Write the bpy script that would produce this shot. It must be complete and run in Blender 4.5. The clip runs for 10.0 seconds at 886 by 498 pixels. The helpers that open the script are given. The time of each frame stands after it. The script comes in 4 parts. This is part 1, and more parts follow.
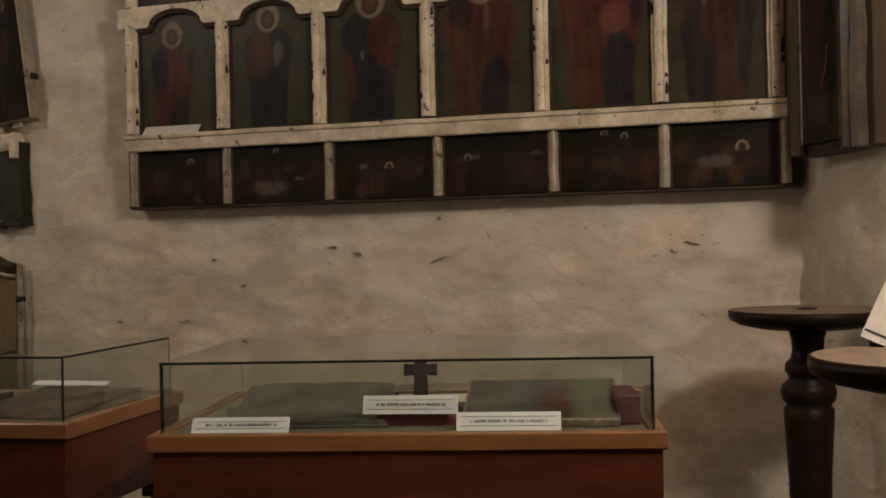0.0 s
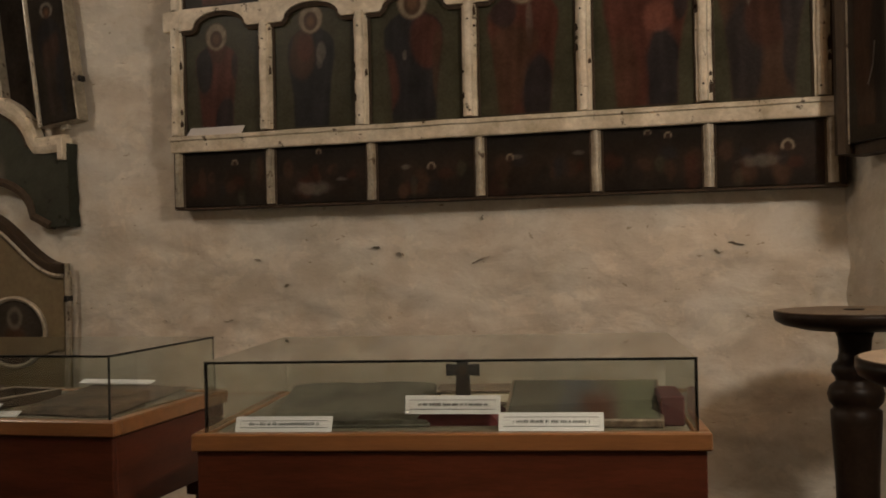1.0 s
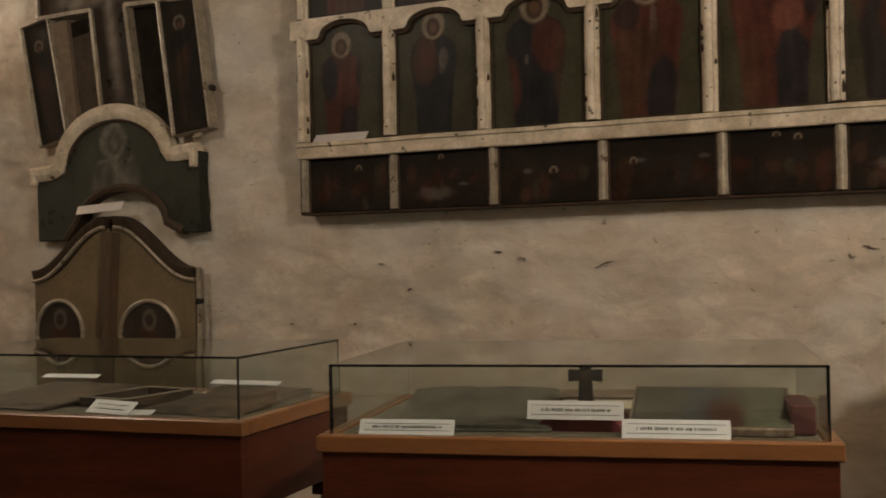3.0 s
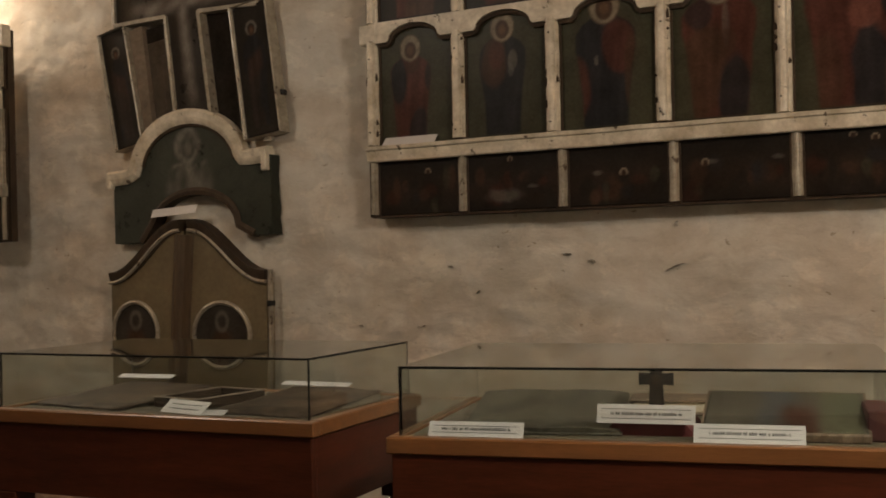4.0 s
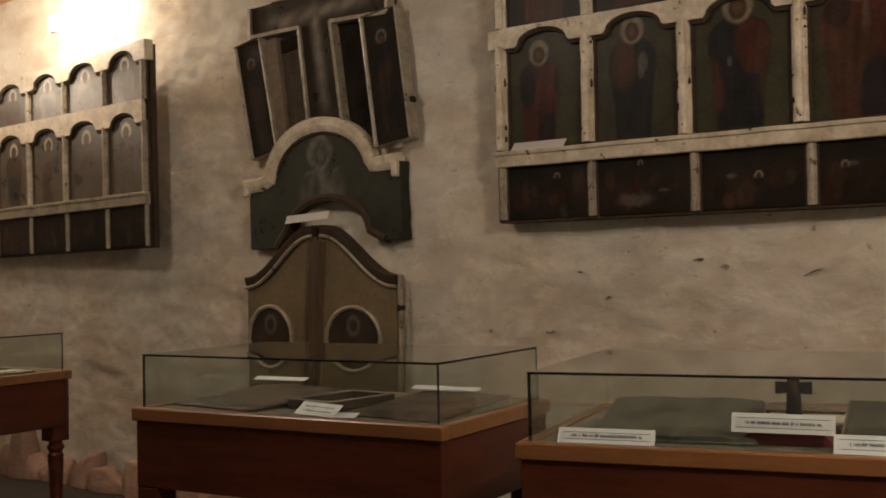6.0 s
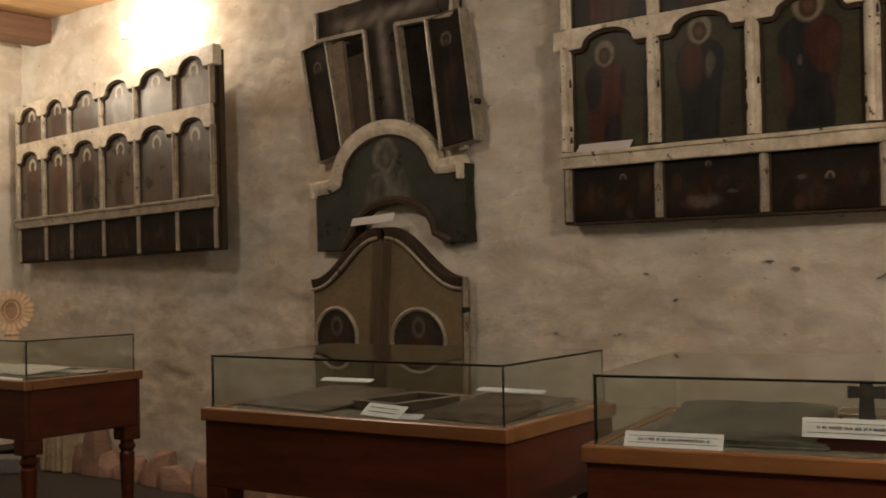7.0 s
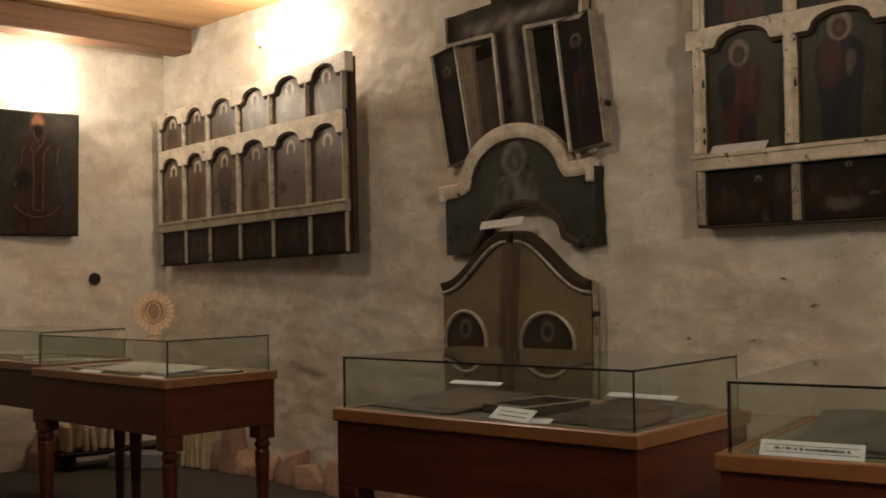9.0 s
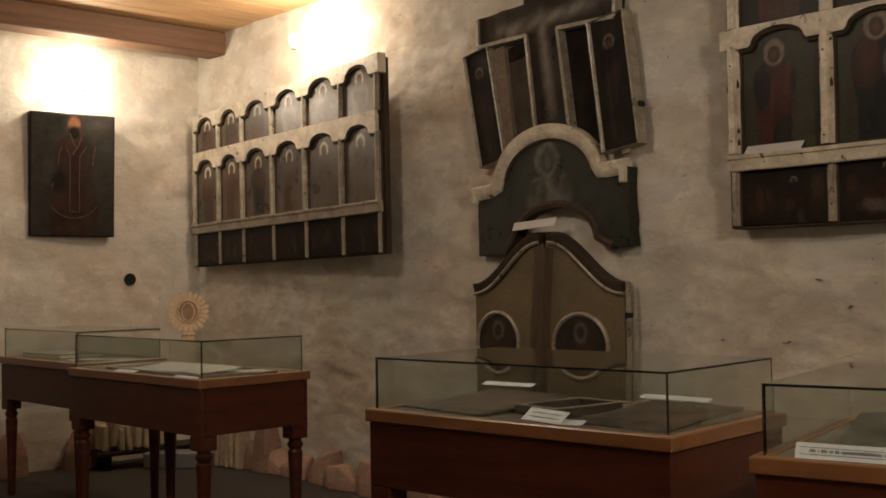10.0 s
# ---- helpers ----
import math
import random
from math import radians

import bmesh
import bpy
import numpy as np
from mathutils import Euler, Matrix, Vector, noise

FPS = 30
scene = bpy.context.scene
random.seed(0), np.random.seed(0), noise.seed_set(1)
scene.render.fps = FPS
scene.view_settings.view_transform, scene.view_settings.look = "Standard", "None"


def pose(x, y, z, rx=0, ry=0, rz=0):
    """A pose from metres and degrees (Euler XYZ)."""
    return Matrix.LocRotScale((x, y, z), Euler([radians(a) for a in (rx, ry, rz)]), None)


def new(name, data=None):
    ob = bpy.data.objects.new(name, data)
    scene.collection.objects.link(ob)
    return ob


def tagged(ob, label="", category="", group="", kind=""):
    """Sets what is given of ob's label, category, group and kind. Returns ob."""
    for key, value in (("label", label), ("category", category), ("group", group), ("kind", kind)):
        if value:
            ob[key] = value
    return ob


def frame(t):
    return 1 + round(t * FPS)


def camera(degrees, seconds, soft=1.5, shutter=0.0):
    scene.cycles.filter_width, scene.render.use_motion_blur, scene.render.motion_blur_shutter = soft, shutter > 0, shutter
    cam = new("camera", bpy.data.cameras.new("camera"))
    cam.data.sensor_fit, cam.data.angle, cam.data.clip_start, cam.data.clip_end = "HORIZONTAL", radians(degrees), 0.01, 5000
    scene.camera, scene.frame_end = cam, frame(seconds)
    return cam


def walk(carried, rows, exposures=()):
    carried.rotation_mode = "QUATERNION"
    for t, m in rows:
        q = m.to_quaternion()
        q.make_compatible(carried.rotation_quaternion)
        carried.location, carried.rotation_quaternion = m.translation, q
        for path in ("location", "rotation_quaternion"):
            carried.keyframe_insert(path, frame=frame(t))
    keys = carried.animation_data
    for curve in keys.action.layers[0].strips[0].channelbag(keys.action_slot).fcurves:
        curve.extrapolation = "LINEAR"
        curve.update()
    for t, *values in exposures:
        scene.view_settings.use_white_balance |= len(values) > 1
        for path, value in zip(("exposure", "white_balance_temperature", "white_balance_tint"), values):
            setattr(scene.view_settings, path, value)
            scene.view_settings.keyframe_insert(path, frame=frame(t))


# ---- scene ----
EYE = 1.32
cam = camera(43.5, 10.0, soft=1.7, shutter=0.5)
PATH = [
    (0.0, pose(0, 0, EYE, 90.069, 1.191, 17.489)),
    (0.5, pose(0, 0, EYE, 90.090, 1.194, 18.304)),
    (1.0, pose(0, 0, EYE, 90.119, 1.193, 19.663)),
    (1.5, pose(0, 0, EYE, 90.158, 1.178, 20.819)),
    (2.0, pose(0, 0, EYE, 90.236, 1.171, 22.296)),
    (2.5, pose(0, 0, EYE, 90.355, 1.163, 24.085)),
    (4.0, pose(0, 0, EYE, 90.669, 1.134, 29.511)),
    (4.5, pose(0, 0, EYE, 90.756, 1.139, 31.144)),
    (5.0, pose(0, 0, EYE, 90.870, 1.122, 32.891)),
    (5.5, pose(0, 0, EYE, 90.974, 1.125, 34.490)),
    (7.0, pose(0, 0, EYE, 91.235, 1.096, 39.505)),
    (7.5, pose(0, 0, EYE, 91.317, 1.070, 41.141)),
    (8.0, pose(0, 0, EYE, 91.374, 1.022, 43.064)),
    (8.5, pose(0, 0, EYE, 91.448, 0.973, 44.506)),
    (9.0, pose(0, 0, EYE, 91.528, 0.911, 46.147)),
    (9.5, pose(0, 0, EYE, 91.580, 0.873, 47.275)),
    (10.0, pose(0, 0, EYE, 91.606, 0.829, 47.822)),
]
walk(cam, PATH, exposures=[(0.0, 0.0), (7.5, 0.0), (9.5, -0.10), (10.0, -0.12)])

# ---- light ----
WARM, WARMER = (1.0, 0.885, 0.755), (1.0, 0.85, 0.68)
world = bpy.data.worlds.new("world")
world.use_nodes = True
world.node_tree.nodes["Background"].inputs[0].default_value = (0.01, 0.009, 0.008, 1)
world.node_tree.nodes["Background"].inputs[1].default_value = 0.3
scene.world = world


def bulb_or_fill_light(name, place, watts, radius, tint):
    lamp = bpy.data.lights.new(name, "POINT")
    lamp.energy, lamp.color, lamp.shadow_soft_size = watts, tint, radius
    ob = new(name, lamp)
    ob.location = place
    return ob


# two wall lamps over the icons, an unseen strong one by the splay set from the shadows, and an added fill lamp overhead
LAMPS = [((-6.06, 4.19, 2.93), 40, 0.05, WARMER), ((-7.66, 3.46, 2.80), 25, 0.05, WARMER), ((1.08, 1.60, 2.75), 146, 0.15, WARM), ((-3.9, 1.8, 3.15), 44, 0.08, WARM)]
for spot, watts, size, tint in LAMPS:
    bulb_or_fill_light("bulb_or_fill_light", spot, watts, size, tint)


# ---- materials ----
def mat(name, base, rough=0.7, metal=0.0, var=0.25, scale=6.0, fine=60.0, bump=0.15, bump_dist=0.004,
        tint=None, spec=0.5, coat=0.0, stretch=(1, 1, 1), rand=0.0, chips=0.0):
    """Two scales of colour variation, fine relief and roughness changes on one base colour."""
    m = bpy.data.materials.new(name)
    m.use_nodes = True
    t = m.node_tree
    n, l = t.nodes, t.links
    b = n["Principled BSDF"]
    co = n.new("ShaderNodeTexCoord")
    mp = n.new("ShaderNodeMapping")
    mp.inputs["Scale"].default_value = stretch
    l.new(co.outputs["Object"], mp.inputs[0])
    big, small = n.new("ShaderNodeTexNoise"), n.new("ShaderNodeTexNoise")
    for node, sc, det in ((big, scale, 6), (small, fine, 4)):
        node.inputs["Scale"].default_value = sc
        node.inputs["Detail"].default_value = det
        node.inputs["Roughness"].default_value = 0.65
        l.new(mp.outputs[0], node.inputs["Vector"])
    ramp = n.new("ShaderNodeValToRGB")
    tint = tint or base
    e = ramp.color_ramp.elements
    e[0].position, e[1].position = 0.3, 0.7
    e[0].color = (*[c * (1 - var) for c in tint], 1)
    e[1].color = (*[min(1, c * (1 + var)) for c in base], 1)
    l.new(big.outputs[0], ramp.inputs[0])
    mix = n.new("ShaderNodeMix")
    mix.data_type, mix.blend_type = "RGBA", "MULTIPLY"
    mix.inputs[0].default_value = min(1.0, var * 1.6)
    r2 = n.new("ShaderNodeValToRGB")
    r2.color_ramp.elements[0].position, r2.color_ramp.elements[1].position = 0.35, 0.6
    r2.color_ramp.elements[0].color = (0.6, 0.57, 0.52, 1)
    l.new(small.outputs[0], r2.inputs[0])
    l.new(ramp.outputs[0], mix.inputs[6])
    l.new(r2.outputs[0], mix.inputs[7])
    out = mix.outputs[2]
    if rand:
        info = n.new("ShaderNodeObjectInfo")
        hsv = n.new("ShaderNodeHueSaturation")
        mr = n.new("ShaderNodeMapRange")
        mr.inputs[3].default_value, mr.inputs[4].default_value = 1 - rand, 1 + rand
        l.new(info.outputs["Random"], mr.inputs[0])
        l.new(mr.outputs[0], hsv.inputs["Value"])
        l.new(out, hsv.inputs["Color"])
        out = hsv.outputs[0]
    if chips:
        wear = n.new("ShaderNodeTexNoise")
        wear.inputs["Scale"].default_value, wear.inputs["Detail"].default_value, wear.inputs["Roughness"].default_value = 16.0, 7, 0.7
        l.new(co.outputs["Object"], wear.inputs["Vector"])
        cut = n.new("ShaderNodeMapRange")
        cut.inputs[1].default_value, cut.inputs[2].default_value = 0.66 - chips, 0.70 - chips
        l.new(wear.outputs[0], cut.inputs[0])
        bare = n.new("ShaderNodeMix")
        bare.data_type = "RGBA"
        bare.inputs[7].default_value = (0.085, 0.058, 0.036, 1)
        l.new(cut.outputs[0], bare.inputs[0])
        l.new(out, bare.inputs[6])
        out = bare.outputs[2]
    l.new(out, b.inputs["Base Color"])
    rr = n.new("ShaderNodeMapRange")
    rr.inputs[3].default_value, rr.inputs[4].default_value = max(0.04, rough - 0.12), min(1, rough + 0.12)
    l.new(big.outputs[0], rr.inputs[0])
    l.new(rr.outputs[0], b.inputs["Roughness"])
    b.inputs["Metallic"].default_value = metal
    b.inputs["Specular IOR Level"].default_value = spec
    b.inputs["Coat Weight"].default_value = coat
    b.inputs["Coat Roughness"].default_value = 0.25
    if bump:
        bp = n.new("ShaderNodeBump")
        bp.inputs["Strength"].default_value, bp.inputs["Distance"].default_value = bump, bump_dist
        add = n.new("ShaderNodeMath")
        l.new(big.outputs[0], add.inputs[0])
        l.new(small.outputs[0], add.inputs[1])
        l.new(add.outputs[0], bp.inputs["Height"])
        l.new(bp.outputs[0], b.inputs["Normal"])
    return m




def plaster():
    """Trowelled lime plaster: warped pale and buff patches, dull stains, and lumpy strokes wider than high."""
    m = bpy.data.materials.new("old_plaster")
    m.use_nodes = True
    n, l = m.node_tree.nodes, m.node_tree.links
    b = n["Principled BSDF"]
    co, mp = n.new("ShaderNodeTexCoord"), n.new("ShaderNodeMapping")
    mp.inputs["Scale"].default_value = (1.0, 1.0, 1.25)
    l.new(co.outputs["Object"], mp.inputs[0])
    warp = n.new("ShaderNodeTexNoise")
    warp.inputs["Scale"].default_value, warp.inputs["Detail"].default_value = 3.0, 3
    l.new(mp.outputs[0], warp.inputs["Vector"])
    vm = n.new("ShaderNodeVectorMath")
    vm.operation = "MULTIPLY_ADD"
    vm.inputs[1].default_value = (0.16, 0.16, 0.16)
    l.new(warp.outputs["Color"], vm.inputs[0])
    l.new(mp.outputs[0], vm.inputs[2])

    def field(scale, detail, rough, src):
        t = n.new("ShaderNodeTexNoise")
        t.inputs["Scale"].default_value, t.inputs["Detail"].default_value, t.inputs["Roughness"].default_value = scale, detail, rough
        l.new(src, t.inputs["Vector"])
        return t

    def ramp(src, p0, c0, p1, c1):
        r = n.new("ShaderNodeValToRGB")
        e = r.color_ramp.elements
        e[0].position, e[1].position = p0, p1
        e[0].color, e[1].color = (*c0, 1), (*c1, 1)
        l.new(src, r.inputs[0])
        return r

    def times(a, c, k=1.0):
        x = n.new("ShaderNodeMix")
        x.data_type, x.blend_type = "RGBA", "MULTIPLY"
        x.inputs[0].default_value = k
        l.new(a, x.inputs[6])
        l.new(c, x.inputs[7])
        return x.outputs[2]

    patch = field(3.2, 7, 0.62, vm.outputs[0])
    skim = field(5.2, 8, 0.66, vm.outputs[0])
    stroke = field(8.0, 7, 0.62, vm.outputs[0])
    lump = field(6.5, 4, 0.5, vm.outputs[0])
    nick_map = n.new("ShaderNodeMapping")
    nick_map.inputs["Scale"].default_value = (1.0, 1.0, 1.7)
    l.new(vm.outputs[0], nick_map.inputs[0])
    fleck = field(17.0, 4, 0.55, nick_map.outputs[0])
    tone = field(1.6, 4, 0.55, vm.outputs[0])
    stain = field(1.1, 6, 0.62, mp.outputs[0])
    grit = field(70.0, 4, 0.6, co.outputs["Object"])
    c = ramp(patch.outputs[0], 0.42, (0.548, 0.506, 0.434), 0.55, (0.625, 0.588, 0.515)).outputs[0]
    c = times(c, ramp(skim.outputs[0], 0.545, (1.0, 1.0, 1.0), 0.575, (1.11, 1.10, 1.09)).outputs[0])
    c = times(c, ramp(stroke.outputs[0], 0.36, (0.93, 0.915, 0.895), 0.50, (1.0, 1.0, 1.0)).outputs[0])
    c = times(c, ramp(fleck.outputs[0], 0.27, (0.60, 0.56, 0.50), 0.315, (1.0, 1.0, 1.0)).outputs[0])
    c = times(c, ramp(stain.outputs[0], 0.36, (0.86, 0.835, 0.79), 0.50, (1.0, 1.0, 1.0)).outputs[0])
    c = times(c, ramp(grit.outputs[0], 0.30, (0.82, 0.80, 0.77), 0.50, (1.0, 1.0, 1.0)).outputs[0], 0.25)
    c = times(c, ramp(tone.outputs[0], 0.42, (1.015, 0.985, 0.955), 0.58, (0.985, 1.0, 1.01)).outputs[0])
    l.new(c, b.inputs["Base Color"])
    b.inputs["Roughness"].default_value = 0.92
    b.inputs["Specular IOR Level"].default_value = 0.2
    add = n.new("ShaderNodeMath")
    add.operation = "MULTIPLY_ADD"
    add.inputs[1].default_value = 0.05
    l.new(grit.outputs[0], add.inputs[0])
    add2 = n.new("ShaderNodeMath")
    add2.operation = "MULTIPLY_ADD"
    add2.inputs[1].default_value = 0.25
    l.new(fleck.outputs[0], add2.inputs[0])
    l.new(lump.outputs[0], add2.inputs[2])
    l.new(add2.outputs[0], add.inputs[2])
    bp = n.new("ShaderNodeBump")
    bp.inputs["Strength"].default_value, bp.inputs["Distance"].default_value = 0.6, 0.019
    l.new(add.outputs[0], bp.inputs["Height"])
    l.new(bp.outputs[0], b.inputs["Normal"])
    return m


PLASTER = plaster()
CRACK = mat("exposed_crack", (0.30, 0.26, 0.21), 0.95, var=0.3, scale=20, fine=120)
FLOOR = mat("worn_stone_floor", (0.037, 0.030, 0.024), 0.85, var=0.3, scale=1.6, fine=30, bump=0.3)
CEIL = mat("ceiling_boards_pine", (0.50, 0.30, 0.14), 0.6, var=0.2, scale=3, fine=40, stretch=(8, 0.6, 8))
BEAM = mat("beam_wood", (0.17, 0.085, 0.042), 0.6, var=0.3, scale=3, fine=40, stretch=(8, 0.5, 8))
CREAM = mat("cream_worn_paint", (0.66, 0.60, 0.49), 0.5, var=0.22, scale=9, fine=45, bump=0.35, tint=(0.52, 0.44, 0.31), chips=0.05)
SILVER = mat("silvered_worn_paint", (0.36, 0.32, 0.25), 0.42, metal=0.2, var=0.35, scale=10, fine=50, bump=0.35, chips=0.06)
BARK = mat("bare_dark_wood", (0.055, 0.038, 0.024), 0.6, var=0.35, scale=8, fine=50, stretch=(1, 1, 0.3), bump=0.3, spec=0.2)
SOOT_AND_VOID = mat("soot_dark_ground_and_void", (0.020, 0.016, 0.013), 0.36, var=0.5, scale=9, fine=50, bump=0.25, coat=0.0, spec=0.1)
SLATE = mat("slate_green_paint", (0.032, 0.036, 0.027), 0.42, var=0.35, scale=7, fine=60, bump=0.25, coat=0.0, spec=0.1)
GREYICON = mat("grey_brown_icon_ground", (0.078, 0.063, 0.047), 0.33, var=0.4, scale=8, fine=60, bump=0.25, coat=0.2, spec=0.2)
OCHRE = mat("ochre_gate_paint", (0.165, 0.128, 0.070), 0.55, var=0.2, scale=5, fine=40, bump=0.2)
OCHRE_DARK = mat("brown_gate_strip", (0.078, 0.050, 0.025), 0.5, var=0.3, scale=6, fine=40, stretch=(3, 1, .4))
FLESH = mat("darkened_flesh_paint", (0.17, 0.095, 0.05), 0.4, var=0.35, scale=20, fine=80, coat=0.04, spec=0.22)
GHOST = mat("faded_grey_paint", (0.125, 0.118, 0.10), 0.4, var=0.5, scale=14, fine=60, coat=0.2)
MAHOG = mat("mahogany_varnish", (0.074, 0.019, 0.0085), 0.45, var=0.3, scale=5, fine=50, stretch=(0.5, 0.5, 4), bump=0.08, coat=0.1, spec=0.2)
OAK = mat("orange_varnished_oak", (0.190, 0.084, 0.029), 0.36, var=0.2, scale=6, fine=60, stretch=(0.4, 4, 4), bump=0.08, coat=0.2)
BLACKWOOD = mat("black_stained_wood", (0.016, 0.010, 0.007), 0.4, var=0.4, scale=9, fine=60, bump=0.15, coat=0.0, spec=0.1)
STANDTOP = mat("pale_brown_wood", (0.20, 0.155, 0.112), 0.6, var=0.35, scale=8, fine=50, bump=0.2)
PAPER = mat("white_card", (0.60, 0.585, 0.57), 0.75, var=0.06, scale=8, fine=60, bump=0.05)
INK = mat("black_ink", (0.03, 0.03, 0.03), 0.7, var=0.1)
CLOTH = mat("grey_green_lining_cloth", (0.125, 0.104, 0.068), 0.9, var=0.25, scale=14, fine=160, bump=0.3)
BOOK = mat("dark_green_book_leather", (0.098, 0.092, 0.068), 0.5, var=0.75, scale=9, fine=60, bump=0.3)
BOOKBROWN = mat("brown_book_leather", (0.185, 0.134, 0.092), 0.5, var=0.65, scale=11, fine=60, bump=0.3)
MAROON = mat("maroon_velvet", (0.145, 0.026, 0.026), 0.75, var=0.35, scale=9, fine=80)
OXBLOOD = mat("dark_red_cloth", (0.075, 0.020, 0.016), 0.7, var=0.35, scale=12, fine=80)
PAGES = mat("aged_pages", (0.55, 0.48, 0.35), 0.8, var=0.15, scale=12, fine=120, bump=0.2)
STONE = mat("pink_buff_stone", (0.33, 0.21, 0.155), 0.9, var=0.25, scale=7, fine=50, bump=0.5, bump_dist=0.01, rand=0.22)
GILT = mat("carved_limewood_gilt", (0.62, 0.43, 0.26), 0.5, var=0.3, scale=18, fine=90, bump=0.25)
# darker copy of the limewood, with shade put into its colour
GILT_DARK = mat("shaded_limewood", (0.33, 0.20, 0.115), 0.6, var=0.3, scale=18, fine=90, bump=0.25)
CERAMIC = mat("white_ceramic", (0.8, 0.78, 0.74), 0.4, var=0.05)
SEAL = mat("black_glass_seal", (0.012, 0.014, 0.012), 0.35, var=0.1)
IRON = mat("black_iron", (0.03, 0.028, 0.026), 0.5, metal=0.7, var=0.3)
BURLAP = mat("buff_canvas", (0.42, 0.34, 0.22), 0.85, var=0.25, scale=12, fine=120, bump=0.3)
SHEET = mat("off_white_paper", (0.62, 0.58, 0.50), 0.8, var=0.12, scale=9, fine=60, bump=0.1)
GREYBOX = mat("grey_slab", (0.17, 0.17, 0.17), 0.8, var=0.2)



def paint_material(name="old_tempera", rough=0.34, spec=0.10, bump=0.3):
    """Old varnished tempera: the pigment laid on the panel, broken up by grime, craquelure and dull varnish."""
    m = mat(name, (0.8, 0.8, 0.8), rough, var=0.3, scale=9, fine=70, bump=bump, bump_dist=0.003, spec=spec)
    n, l = m.node_tree.nodes, m.node_tree.links
    b = n["Principled BSDF"]
    old = b.inputs["Base Color"].links[0].from_socket
    at = n.new("ShaderNodeVertexColor")
    at.layer_name = "paint"
    x = n.new("ShaderNodeMix")
    x.data_type, x.blend_type = "RGBA", "MULTIPLY"
    x.inputs[0].default_value = 1.0
    l.new(at.outputs[0], x.inputs[6])
    l.new(old, x.inputs[7])
    l.new(x.outputs[2], b.inputs["Base Color"])
    return m


PAINT = paint_material()
VARNISHED = paint_material("shiny_old_varnish", 0.30, 0.36, 0.6)
GLASS = bpy.data.materials.new("case_glass")
GLASS.use_nodes = True
_g = GLASS.node_tree.nodes["Principled BSDF"]
_g.inputs["Base Color"].default_value = (0.835, 0.868, 0.835, 1)
_g.inputs["Roughness"].default_value = 0.015
_g.inputs["Transmission Weight"].default_value = 1.0
_g.inputs["IOR"].default_value = 1.48

BULB = bpy.data.materials.new("lit_bulb")
BULB.use_nodes = True
_b = BULB.node_tree.nodes["Principled BSDF"]
_b.inputs["Emission Color"].default_value = (1.0, 0.8, 0.55, 1)
_b.inputs["Emission Strength"].default_value = 60.0


# ---- mesh helpers ----
def thing(name, label, category, m, group="", kind=""):
    ob = new(name)
    ob.matrix_world = m
    ob.empty_display_size = 0.05
    return tagged(ob, label, category, group, kind)


def part(name, bm, material, parent=None, label="", smooth=False):
    bmesh.ops.recalc_face_normals(bm, faces=bm.faces)
    me = bpy.data.meshes.new(name)
    bm.to_mesh(me)
    bm.free()
    me.materials.append(material)
    if smooth:
        for p in me.polygons:
            p.use_smooth = True
    ob = new(name, me)
    if parent is not None:
        ob.parent = parent
    if label:
        ob["label"] = label
    return ob


def bx(x0, x1, y0, y1, z0, z1, bev=0.003, bm=None, m=None):
    """A bevelled block, alone or added to bm."""
    b = bmesh.new()
    bmesh.ops.create_cube(b, size=1)
    bmesh.ops.transform(b, matrix=Matrix.Translation(((x0 + x1) / 2, (y0 + y1) / 2, (z0 + z1) / 2))
                        @ Matrix.Diagonal((abs(x1 - x0), abs(y1 - y0), abs(z1 - z0), 1)), verts=b.verts)
    if bev:
        bmesh.ops.bevel(b, geom=b.edges[:], offset=min(bev, 0.3 * min(abs(x1 - x0), abs(y1 - y0), abs(z1 - z0))), segments=1, affect="EDGES")
    if m:
        bmesh.ops.transform(b, matrix=m, verts=b.verts)
    if bm is None:
        return b
    join(bm, b)
    return bm


def join(bm, b):
    me = bpy.data.meshes.new("tmp")
    b.to_mesh(me)
    b.free()
    bm.from_mesh(me)
    bpy.data.meshes.remove(me)


def prism(pts, y0, y1, bm=None):
    """An outline in x and z, pushed from y0 (front) to y1."""
    b = bm or bmesh.new()
    f = [b.verts.new((x, y0, z)) for x, z in pts]
    r = [b.verts.new((x, y1, z)) for x, z in pts]
    b.faces.new(f)
    b.faces.new(list(reversed(r)))
    for i in range(len(pts)):
        j = (i + 1) % len(pts)
        b.faces.new((f[j], f[i], r[i], r[j]))
    return b


def sweep(path, prof, closed=False, bm=None):
    """A moulding: profile points (sideways, y) carried along a path in x and z."""
    b = bm or bmesh.new()
    n = len(path)
    rings = []
    for i, (x, z) in enumerate(path):
        a = path[i - 1] if (i or closed) else path[0]
        c = path[(i + 1) % n] if (i < n - 1 or closed) else path[-1]
        d = Vector((c[0] - a[0], c[1] - a[1])).normalized()
        nx, nz = -d.y, d.x
        rings.append([b.verts.new((x + nx * s, y, z + nz * s)) for s, y in prof])
    k = len(prof)
    for i in range(n if closed else n - 1):
        p, q = rings[i], rings[(i + 1) % n]
        for j in range(k):
            b.faces.new((p[j], p[(j + 1) % k], q[(j + 1) % k], q[j]))
    if not closed:
        b.faces.new(rings[0])
        b.faces.new(list(reversed(rings[-1])))
    return b


